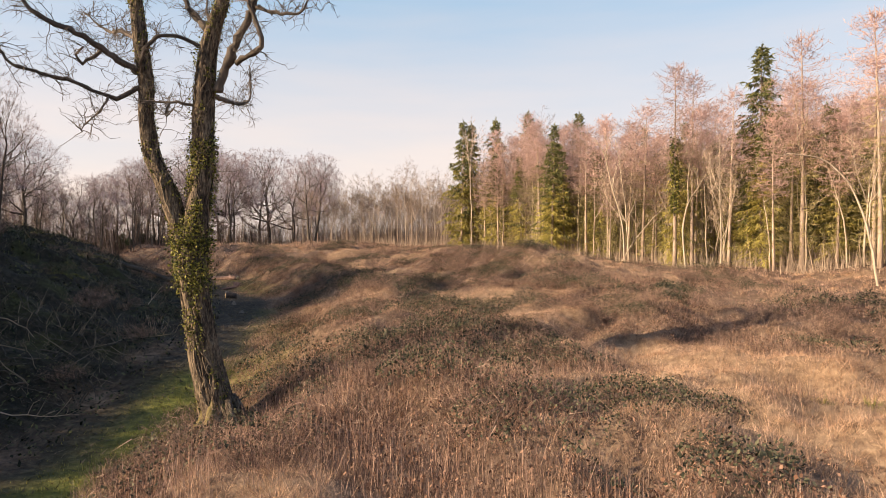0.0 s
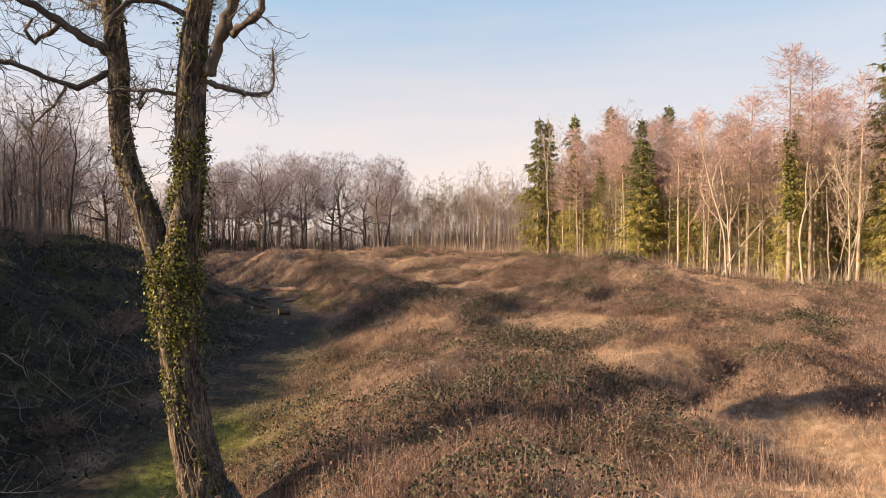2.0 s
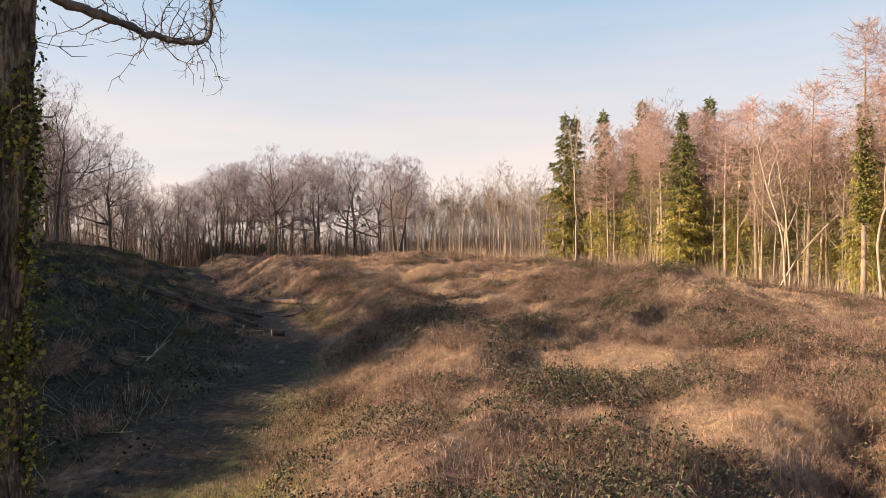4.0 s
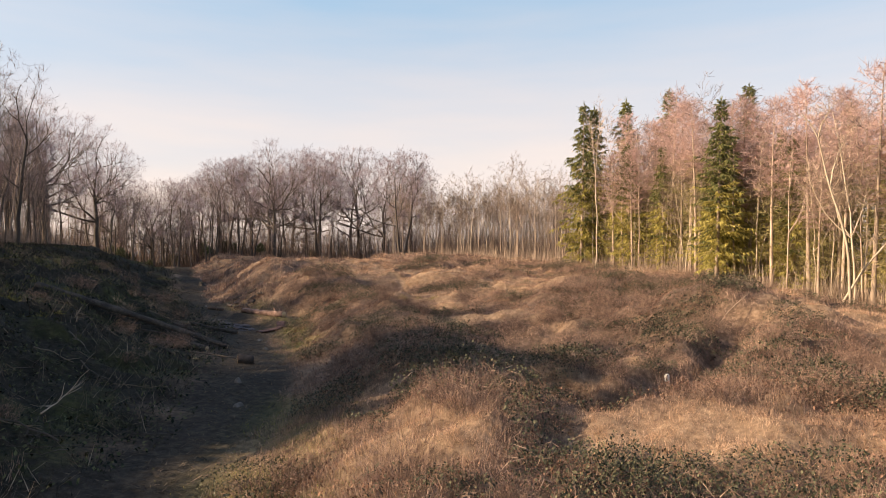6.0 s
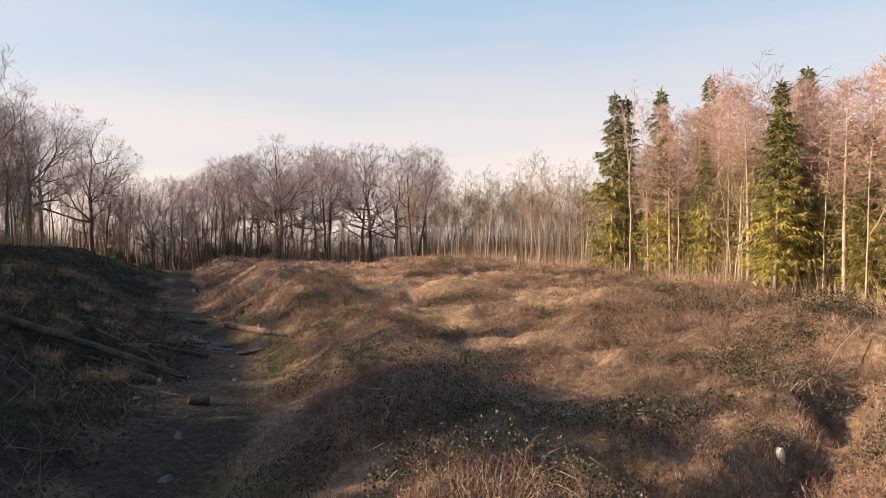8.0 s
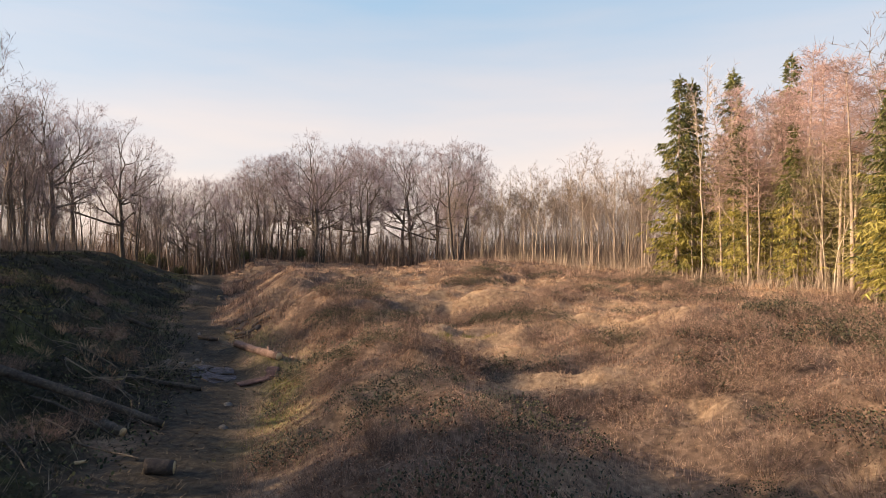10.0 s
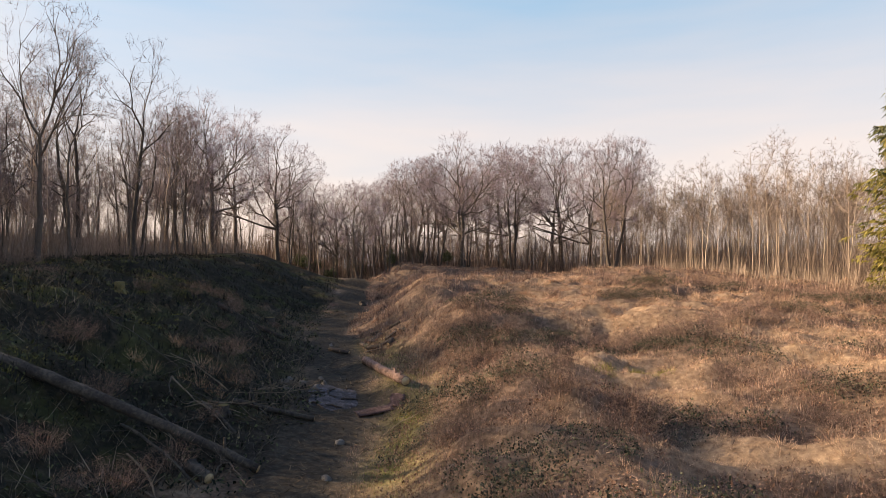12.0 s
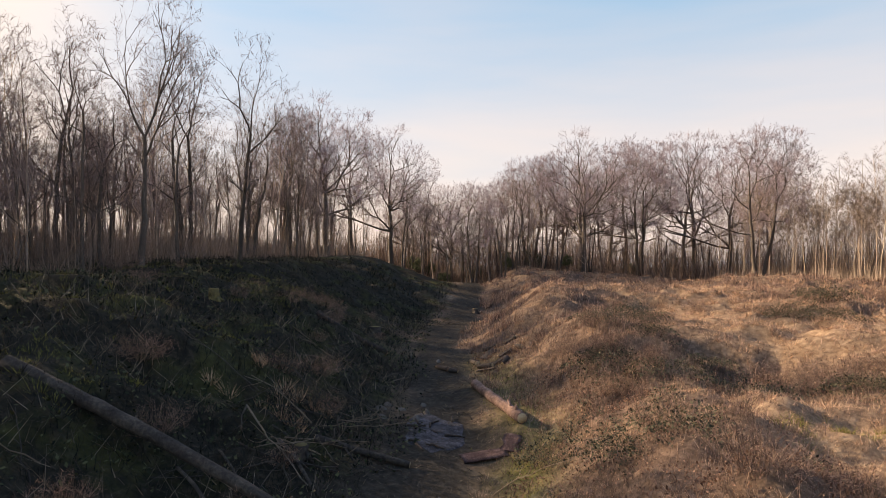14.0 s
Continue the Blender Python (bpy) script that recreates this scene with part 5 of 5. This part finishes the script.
# out of view: stems added for the dappled shade they cast
for k in range(14):
    px, py = edge_pos(WEST, 0.34 * (k + random.random()) / 14, -1 - 10 * random.random())
    stand(random.choice(darklings), px, py, size=random.uniform(0.5, 0.75), group=G_W)
for k in range(150):
    px, py = edge_pos(WEST, 0.38 + 0.62 * (k + random.random()) / 150, -0.5 - 20 * random.random() ** 1.15)
    stand(random.choice(ashes[:2] + darklings + darklings), px, py, size=random.uniform(0.48, 0.74), group=G_W)
# unseen hollies, added as a screen that shades bank and track
for k in range(40):
    px, py = edge_pos(WEST, 0.37 * (k + random.random()) / 40, -random.uniform(0.5, 4))
    stand(hollies[k % 2], px, py, size=random.uniform(0.85, 1.0) if k % 2 == 0 else random.uniform(0.55, 0.68), group=G_W)
# further unseen hollies, sized by how far their shadow should reach
for k in range(16):
    px, py = edge_pos(WEST, 0.03 + 0.21 * (k + random.random()) / 16, -random.uniform(0.5, 2.5))
    stand(hollies[1], px, py, size=random.uniform(0.8, 1.02), group=G_W)
for k in range(40):
    px, py = edge_pos(WEST, 0.36 + 0.3 * (k + random.random()) / 40, -random.uniform(4, 24))
    stand(random.choice(ashes[:3]), px, py, size=random.uniform(0.45, 0.66), group=G_W)
for k in range(85):
    px, py = edge_pos(WEST, 0.38 + 0.6 * (k + random.random()) / 85, -random.uniform(6, 30))
    stand(random.choice(ashes + darklings), px, py, size=random.uniform(0.55, 0.85), group=G_W)
for k in range(18):
    px, py = edge_pos(WEST, 0.60 + 0.36 * (k + random.random()) / 18, -random.uniform(1, 8))
    stand(random.choice(ashes[:3]), px, py, size=random.uniform(0.7, 0.92), group=G_W)
# unseen bare trees, added to half shade the left of the hump
for k in range(24):
    px, py = -28.5 - 9 * random.random(), random.uniform(19, 30.5)
    stand(random.choice(ashes[:3]), px, py, size=random.uniform(0.75, 1.0), group=G_W)
# tall unseen hollies, placed to throw a dark band across the hump
for px, py in ((-25.6, 20.9), (-27.2, 22.0), (-25.4, 23.0), (-28.5, 21.4), (-27, 24.0)):
    stand(hollies[1], px, py, size=random.uniform(1.5, 1.75), group=G_W)
for k in range(90):
    px, py = edge_pos(WEST, 0.36 + 0.64 * (k + random.random()) / 90, -0.5 - 16 * random.random())
    stand(random.choice(darklings), px, py, size=random.uniform(0.3, 0.6), group=G_W)
for p in [ivy_larch, fork_tree] + larches + spruces + birches + saplings + oaks + ashes + darklings + hollies:
    remove(p)

# undergrowth along the foot of the woods
xs, ys, hs = [], [], []
for line, lo, hi, n_stems, tall in ((EAST, -1.5, 10, 9000, 1.3), (NORTH, -1.5, 10, 7000, 1.6), (EAST, -0.5, 6, 6000, 2.8), (EAST, 8, 24, 7000, 4.0)):
    for _ in range(n_stems):
        px, py = edge_pos(line, random.random(), random.uniform(lo, hi))
        xs.append(px), ys.append(py), hs.append(tall * random.uniform(0.3, 1.0))
xs, ys, hs = np.array(xs), np.array(ys), np.array(hs)
# the pale twig colour brightens growth that stands in the trees' shade
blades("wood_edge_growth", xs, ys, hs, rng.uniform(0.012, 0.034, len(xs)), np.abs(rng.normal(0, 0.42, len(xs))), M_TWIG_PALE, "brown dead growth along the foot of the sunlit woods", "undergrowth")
xs, ys, hs = [], [], []
for _ in range(26000):
    px, py = edge_pos(NORTH, random.random(), random.uniform(3, 30))
    xs.append(px), ys.append(py), hs.append(0.8 + 5.5 * random.random() ** 1.4)
xs, ys, hs = np.array(xs), np.array(ys), np.array(hs)
blades("coppice_growth", xs, ys, hs, rng.uniform(0.015, 0.05, len(xs)), np.abs(rng.normal(0, 0.3, len(xs))), M_TWIG_COPPICE, "dense brown bare growth inside the coppice", "undergrowth")
xs, ys, hs = [], [], []
for _ in range(56000):
    px, py = edge_pos(WEST, random.random(), -random.uniform(1.0, 20))
    xs.append(px), ys.append(py), hs.append(0.3 + 4.5 * random.random() ** 1.9 * (0.5 + noise.noise(Vector((px * 0.3, py * 0.3, 0)))) + random.random())
xs, ys, hs = np.array(xs), np.array(ys), np.array(hs)
hs = np.maximum(hs, 0.3)
blades("thicket", xs, ys, hs, rng.uniform(0.012, 0.034, len(xs)), np.abs(rng.normal(0, 0.6, len(xs))), M_TWIG_COPPICE, "dense leafless thicket under the bare wood", "undergrowth")

xs, ys, hs = [], [], []
for _ in range(26000):
    a, d = radians(random.uniform(4, 45)), random.uniform(84, 120)
    xs.append(-1.5 - math.sin(a) * d), ys.append(16.6 + math.cos(a) * d), hs.append(0.8 + 6.5 * random.random() ** 2)
xs, ys, hs = np.array(xs), np.array(ys), np.array(hs)
blades("rim_thicket", xs, ys, hs, rng.uniform(0.03, 0.08, len(xs)), np.abs(rng.normal(0, 0.35, len(xs))), M_TWIG_SCRUB, "dense bare thicket along the far rim of the hill", "undergrowth")


# ---- fallen wood, ash, stones ----
def log_thing(name, a, b, r0, r1, bark, label, knots=3, sides=16, cut=M_WOOD, bow=0.06):
    """A felled stem between two points on the ground, with pale cut ends and branch stubs."""
    a, b = Vector(a), Vector(b)
    ob = new(name)
    n = max(6, int((b - a).length / 0.35))
    pts = curve_pts((0, 0, 0), b - a, rand_dir() * bow * (b - a).length, n, 0.012)
    body = Soup()
    body.tube(pts, taper(r0, r1, n), sides, lump=0.10)
    part("bark", body, bark, ob)
    for p, q, r in ((pts[0], pts[1], r0), (pts[-1], pts[-2], r1)):
        d = (p - q).normalized()
        face = Soup()
        face.tube([p - d * 0.02, p + d * 0.006], [r * 0.86, r * 0.84], sides)
        part("cut_end", face, cut, ob, "pale sawn end")
    for _ in range(knots):
        i = random.randint(1, n - 2)
        d = (rand_dir() + Vector((0, 0, 0.8))).normalized()
        stub = Soup()
        stub.tube([pts[i], pts[i] + d * (r0 * 1.5 + random.uniform(0.03, 0.2))], [r1 * 0.35, r1 * 0.22], 7)
        part("branch_stub", stub, bark, ob)
    ob.location = a
    return tagged(ob, label, "log")


def on_ground(x, y, up):
    return (x, y, ground_z(x, y) + up)


random.seed(21)
log_thing("fallen_log", on_ground(-19.2, 32.75, 0.06), on_ground(-13.3, 35.6, 0.08), 0.145, 0.09, M_LOG, "long grey fallen log lying down the shaded bank")
log_thing("fallen_log", on_ground(*LARCH_LOG[0], 0.12), on_ground(*LARCH_LOG[1], 0.13), 0.14, 0.15, M_LOG_LARCH, "pinkish larch log lying beside the hollow way", bow=0.01)
log_thing("fallen_log", on_ground(-24.9, 44.8, 0.10), on_ground(-22.5, 46.3, 0.08), 0.11, 0.09, M_CHAR, "short dark log on the shaded bank", 1)
log_thing("fallen_log", on_ground(-16.2, 37.6, 0.08), on_ground(-14.6, 38.9, 0.07), 0.09, 0.07, M_LOG, "thin grey log at the foot of the bank", 1)
log_thing("log_piece", on_ground(-11.4, 32.75, 0.12), on_ground(-10.9, 32.95, 0.12), 0.16, 0.15, M_CHAR, "short sawn log piece on the track", 0)


def branch_thing(x, y, turn, length, r, pale, label, lift=0.10, forks=4):
    """A cut branch lying on the ground: a crooked stem with a few side shoots."""
    ob = new("fallen_branch")
    d = Vector((math.cos(turn), math.sin(turn), 0))
    z0 = ground_z(x, y)
    e = Vector((x, y, 0)) + d * length
    b = Vector((d.x * length, d.y * length, ground_z(e.x, e.y) - z0 + random.uniform(0.0, 0.35) * min(1, length * 0.5)))
    pts = curve_pts((0, 0, 0), b, rand_dir() * 0.12 * length, 7, 0.03)
    stem = Soup()
    stem.tube(pts, taper(r, r * 0.4, 7), 6, lump=0.15)
    part("stem", stem, pale, ob)
    for _ in range(forks):
        i = random.randint(2, 5)
        q = pts[i] + (d * 0.7 + rand_dir() * 0.8 + Vector((0, 0, 0.35))).normalized() * length * random.uniform(0.2, 0.45)
        s = Soup()
        s.tube(curve_pts(pts[i], q, rand_dir() * 0.08 * length, 4, 0.015), taper(r * 0.5, r * 0.2, 4), 5)
        part("side_shoot", s, pale, ob)
    ob.location = (x, y, z0 + lift)
    return tagged(ob, label, "branch", "brash on the bank")


def long_branch(a, b, r, mat, label):
    """A cut limb lying from a to b on the ground, with a few side shoots."""
    ob = log_thing("fallen_branch", on_ground(*a, r + 0.05), on_ground(*b, r + 0.04), r, r * 0.6, mat, label, 2, 9, M_WOOD, 0.1)
    return tagged(ob, category="branch", group="brash on the bank")


for a, b, r in (((-16.39, 34.62), (-13.35, 34.13), 0.035), ((-15.16, 33.51), (-11.67, 33.17), 0.03), ((-15.42, 34.11), (-13.16, 33.13), 0.022), ((-16.40, 36.84), (-14.64, 36.33), 0.05), ((-16.64, 36.81), (-15.25, 37.44), 0.02), ((-16.29, 35.40), (-14.95, 35.17), 0.025), ((-15.67, 36.77), (-15.06, 37.29), 0.025)):
    long_branch(a, b, r, M_LOG if r > 0.024 else M_VINE, "long bare cut limb lying at the foot of the bank")
log_thing("log_piece", on_ground(-14.26, 34.71, 0.1), on_ground(-13.58, 34.58, 0.1), 0.13, 0.12, M_LOG, "short sawn log piece beside the fallen log", 0)
log_thing("log_piece", on_ground(-12.89, 32.54, 0.06), on_ground(-12.86, 32.81, 0.06), 0.035, 0.03, M_WOOD, "pale split piece of wood among brash", 0)


# brash heaps: x, y, spread, count, longest
for hx, hy, spread, count, longest in ((-16.6, 37.6, 1.7, 30, 2.2), (-18.2, 39.6, 1.5, 16, 1.8), (-21.2, 43.0, 1.4, 16, 1.8), (-9.6, 15.6, 1.3, 36, 1.6), (-10.8, 18.6, 1.6, 34, 1.6),
                                       (-11.0, 23.8, 1.2, 9, 1.6), (-14.0, 35.0, 1.0, 9, 1.5), (-15.2, 32.0, 1.8, 10, 1.6), (-28.4, 57.6, 1.4, 12, 1.6), (-13.0, 27.5, 1.8, 9, 1.6)):
    for _ in range(count):
        branch_thing(hx + random.gauss(0, spread * 0.6), hy + random.gauss(0, spread * 0.6), random.uniform(0, 6.28), random.uniform(0.35, 1.0) * longest, random.uniform(0.008, 0.024),
                     random.choice([M_LOG, M_STICK, M_BARK_DARK, M_LOG]), "thin bare cut branch on the shaded bank", forks=random.randint(2, 5))
branch_thing(-9.5, 13.4, 0.35, 1.5, 0.014, M_TWIG_PALE, "pale forked branch lying on the shaded bank", 0.2, 6)
branch_thing(-12.4, 17.4, -0.5, 1.8, 0.012, M_TWIG_PALE, "long pale bare stick on the shaded bank", 0.3, 2)
branch_thing(-11.6, 24.6, 1.9, 1.5, 0.02, M_TWIG_PALE, "pale forked branch lying on the shaded bank", 0.2, 7)
branch_thing(-12.6, 39.2, 0.2, 1.5, 0.011, M_TWIG_PALE, "long pale stick among the scrub", 0.15, 2)
branch_thing(4.3, 33.6, 0.6, 1.4, 0.012, M_TWIG_PALE, "long pale stick among the scrub", 0.25, 1)


def stump(x, y, r, tall, bark, label, cut=None):
    ob = new("tree_stump")
    body = Soup()
    body.tube([(0, 0, -0.15), (0, 0, 0.05), (0, 0, tall * 0.5), (0, 0, tall)], [r * 1.5, r * 1.25, r * 1.02, r], 14, lump=0.14)
    part("bark", body, bark, ob)
    face = Soup()
    face.tube([(0, 0, tall - 0.02), (0, 0, tall + 0.006)], [r * 0.9, r * 0.88], 14)
    part("cut_face", face, cut or M_STUMP, ob, "weathered sawn face")
    for k in range(5):
        a = k * 1.26 + random.uniform(-0.3, 0.3)
        root = Soup()
        root.tube([(math.cos(a) * r * 0.8, math.sin(a) * r * 0.8, 0.12), (math.cos(a) * r * 1.7, math.sin(a) * r * 1.7, 0.0), (math.cos(a) * r * 2.4, math.sin(a) * r * 2.4, -0.12)], [r * 0.35, r * 0.3, r * 0.15], 6)
        part("root", root, bark, ob)
    ob.location = (x, y, ground_z(x, y))
    return tagged(ob, label, "stump")


stump(-25.0, 40.4, 0.17, 0.42, M_STUMP, "mossy yellow-green tree stump on the bank")
stump(-26.9, 50.0, 0.24, 0.38, M_LOG, "grey tree stump with roots beside the track")
stump(-15.9, 37.0, 0.15, 0.25, M_LOG, "small grey tree stump among brash")
stump(-30.5, 63.0, 0.2, 0.3, M_LOG, "low grey stump beside the track")


def blob(name, x, y, sx, sy, tall, turn, mat, label, category, rough=0.35, rings=9, sides=22, sink=0.03):
    """A low uneven mound with a ragged outline."""
    s = Soup()
    off = random.uniform(0, 50)
    for i in range(rings + 1):
        f = i / rings
        for j in range(sides):
            a = 2 * math.pi * j / sides
            rag = 1 + rough * noise.noise(Vector((math.cos(a) * 1.6 + off, math.sin(a) * 1.6, f)))
            px, py = math.cos(a) * sx * f * rag, math.sin(a) * sy * f * rag
            px, py = px * math.cos(turn) - py * math.sin(turn), px * math.sin(turn) + py * math.cos(turn)
            up = tall * (1 - f * f) * (0.7 + 0.8 * noise.noise(Vector((px * 2.3 + off, py * 2.3, 3))))
            s.v.append(Vector((px, py, ground_z(x + px, y + py) - ground_z(x, y) + up + (0.02 if f < 1 else -sink))))
    for i in range(rings):
        for j in range(sides):
            a, b = i * sides + j, i * sides + (j + 1) % sides
            s.f.append((a, b, b + sides, a + sides))
    ob = new(name, s.mesh(name, mat))
    ob.location = (x, y, ground_z(x, y))
    return tagged(ob, label, category)


blob("ash_patch", -15.9, 41.2, 1.6, 0.75, 0.035, 2.25, M_ASH, "grey bonfire ash spread on the earth track", "ash", 0.5, 14, 34)
for k in range(16):
    a, r = random.uniform(0, 6.28), random.uniform(0.2, 1.3)
    px, py = -15.9 + math.cos(a) * r * 0.9, 41.2 + math.sin(a) * r
    log_thing("charred_stick", on_ground(px, py, 0.06), on_ground(px + random.uniform(-0.4, 0.4), py + random.uniform(-0.4, 0.4), 0.06), 0.03, 0.02, M_CHAR, "charred stick lying in grey bonfire ash", 0, 8, M_CHAR)


def slab(x, y, length, width, turn, label, mat=M_SLAB):
    """A curled sheet of bark with a ragged edge."""
    s = Soup()
    nx_, ny_ = 9, 6
    for layer in (0.0, 0.025):
        for i in range(nx_):
            for j in range(ny_):
                px = (i / (nx_ - 1) - 0.5) * length * (1 + 0.12 * noise.noise(Vector((j * 0.9, x, y))))
                v = (j / (ny_ - 1) - 0.5)
                py = v * width * (1 + 0.25 * noise.noise(Vector((i * 0.8, y, x))))
                s.v.append(Vector((px, py, 0.05 + 0.14 * width * (0.25 - v * v) * 2 + layer + 0.03 * noise.noise(Vector((i, j, x))))))
    n1 = nx_ * ny_
    for i in range(nx_ - 1):
        for j in range(ny_ - 1):
            a = i * ny_ + j
            s.f.append((a + n1, a + ny_ + n1, a + ny_ + 1 + n1, a + 1 + n1))
            s.f.append((a, a + 1, a + ny_ + 1, a + ny_))
    for i in range(nx_ - 1):
        for j in (0, ny_ - 1):
            a = i * ny_ + j
            s.f.append((a, a + ny_, a + ny_ + n1, a + n1))
    for j in range(ny_ - 1):
        for i in (0, nx_ - 1):
            a = i * ny_ + j
            s.f.append((a, a + 1, a + 1 + n1, a + n1))
    ob = new("bark_slab", s.mesh("bark_slab", mat))
    z = ground_z(x, y)
    ob.location = (x, y, z)
    e = 0.4
    ob.rotation_euler = (0, -math.atan2(ground_z(x + math.cos(turn) * e, y + math.sin(turn) * e) - ground_z(x - math.cos(turn) * e, y - math.sin(turn) * e), 2 * e), turn)
    return tagged(ob, label, "bark")


slab(-14.0, 40.8, 1.05, 0.6, 0.9, "curled reddish bark slab beside bonfire ash")
slab(-13.7, 41.5, 0.7, 0.4, 2.0, "curled reddish bark slab beside bonfire ash")
for k in range(12):
    px, py = -19.7 + random.gauss(0, 0.7), 49.0 + random.gauss(0, 0.8)
    if k % 3:
        log_thing("log_piece", on_ground(px, py, 0.09), on_ground(px + random.uniform(-0.7, 0.7), py + random.uniform(-0.5, 0.5), 0.09), random.uniform(0.07, 0.12), 0.07, M_CHAR, "dark broken log piece beside the track", 0, 10)
    else:
        slab(px, py, random.uniform(0.5, 0.9), random.uniform(0.25, 0.4), random.uniform(0, 6), "curled dark bark slab beside the track", M_CHAR)
for k in range(9):
    px, py = -17.5 + random.gauss(0, 0.5), 41.9 + random.gauss(0, 0.5)
    blob("stone", px, py, random.uniform(0.08, 0.2), random.uniform(0.07, 0.15), random.uniform(0.08, 0.16), random.uniform(0, 6), M_STONE, "small grey stone beside the track", "stone", 0.5, 5, 10)
for px, py in ((-12.0, 36.2), (-10.2, 30.5), (-13.2, 38.2), (-21.5, 48.2), (-9.2, 28.6)):
    blob("stone", px, py, random.uniform(0.1, 0.18), random.uniform(0.08, 0.14), 0.12, random.uniform(0, 6), M_STONE, "small grey stone lying on the track", "stone", 0.5, 5, 10)

# white marker in the hollow
marker = new("marker_post")
body = Soup()
body.tube([(0, 0, -0.1), (0, 0, 0.11), (0, 0, 0.16)], [0.075, 0.07, 0.045], 14, lump=0.08)
part("post", body, M_PALE, marker)
marker.location = (2.0, 29.65, ground_z(2.0, 29.65))
tagged(marker, "short weathered white marker post in the scrub", "post")

# tall dead stems below the bank, golden tufts that catch the sun, fresh green tufts
k = 7000
xs, ys = np.concatenate([rng.normal(-9.9, 0.9, 900), rng.uniform(-3.8, 5.0, 16000), rng.uniform(-9, 12, 14000)]), np.concatenate([rng.normal(22.6, 1.2, 900), rng.uniform(5.5, 15, 16000), rng.uniform(14, 46, 14000)])
ok = (value_noise(xs, ys, 1.3, 71) > 0.42 + 0.2 * smooth(14, 17, ys)) & (np.abs(from_track(xs, ys)[0]) > 1.9) & (paleness(xs, ys) < 0.4)
xs, ys, k = xs[ok], ys[ok], int(ok.sum())
blades("tall_stalks", xs, ys, rng.uniform(0.2, 0.65, k) * (1 - 0.35 * smooth(14, 17, ys)), rng.uniform(0.006, 0.011, k), np.clip(np.abs(rng.normal(0, 0.22, k)), 0, 0.9), M_STALK, "tall dead upright reddish-brown stalks", "scrub")
tx, ty, ta, tr, ts = tufts(rng.normal(-18.1, 0.9, 16), rng.normal(37.8, 0.7, 16), 40, 0.14)
blades("golden_grass", tx, ty, rng.uniform(0.2, 0.42, len(tx)), np.full(len(tx), 0.012), np.clip(tr * 0.8, 0, 0.9), M_GRASS_DRY, "golden dry grass tufts on the bank", "grass", way=ta)
gx_, gy_ = np.concatenate([rng.normal(-7.9, 0.35, 14), rng.normal(-6.9, 0.3, 9), rng.normal(6.6, 0.6, 10)]), np.concatenate([rng.normal(42.6, 0.3, 14), rng.normal(43.2, 0.3, 9), rng.normal(9.6, 0.4, 10)])
tx, ty, ta, tr, ts = tufts(gx_, gy_, 50, 0.16)
blades("green_tufts", tx, ty, rng.uniform(0.08, 0.2, len(tx)), np.full(len(tx), 0.009), np.clip(tr * 0.8, 0, 0.9), M_MOSS, "fresh green grass tufts in the dry sward", "grass", way=ta)

# mossy grass along the crest of the bank
tx, ty = rng.uniform(-34, -12, 5200), rng.uniform(22, 62, 5200)
sd, _ = from_track(tx, ty)
ok = (sd < -5.5) & (sd > -15) & (value_noise(tx, ty, 1.6, 78) * 0.6 + value_noise(tx, ty, 0.5, 79) * 0.4 > 0.53 - 0.12 * smooth(-8, -11, sd))
tx, ty, ta, tr, ts = tufts(tx[ok], ty[ok], 30, 0.17)
blades("crest_moss", tx, ty, rng.uniform(0.06, 0.18, len(tx)), rng.uniform(0.010, 0.02, len(tx)), np.clip(tr * 0.8, 0, 0.95), M_MOSS, "mossy green grass tufts along the crest of the bank", "grass", way=ta)

# thin dry sticks strewn over the bank
xs, ys = rng.uniform(-30, -8, 32000), rng.uniform(10, 62, 32000)
sd, _ = from_track(xs, ys)
ok = (sd < -1.3) & (sd > -14) & (value_noise(xs, ys, 2.2, 76) * 0.6 + value_noise(xs, ys, 0.7, 77) * 0.4 > 0.47)
xs, ys = xs[ok], ys[ok]
k = len(xs)
blades("strewn_sticks", xs, ys, rng.uniform(0.2, 0.85, k), rng.uniform(0.008, 0.02, k), rng.uniform(0.55, 0.97, k), M_STICK, "thin dry sticks and stalks strewn over the shaded bank", "brash", z0=0.03)

# leaf litter and small twigs on the track, in the shade-darkened brown
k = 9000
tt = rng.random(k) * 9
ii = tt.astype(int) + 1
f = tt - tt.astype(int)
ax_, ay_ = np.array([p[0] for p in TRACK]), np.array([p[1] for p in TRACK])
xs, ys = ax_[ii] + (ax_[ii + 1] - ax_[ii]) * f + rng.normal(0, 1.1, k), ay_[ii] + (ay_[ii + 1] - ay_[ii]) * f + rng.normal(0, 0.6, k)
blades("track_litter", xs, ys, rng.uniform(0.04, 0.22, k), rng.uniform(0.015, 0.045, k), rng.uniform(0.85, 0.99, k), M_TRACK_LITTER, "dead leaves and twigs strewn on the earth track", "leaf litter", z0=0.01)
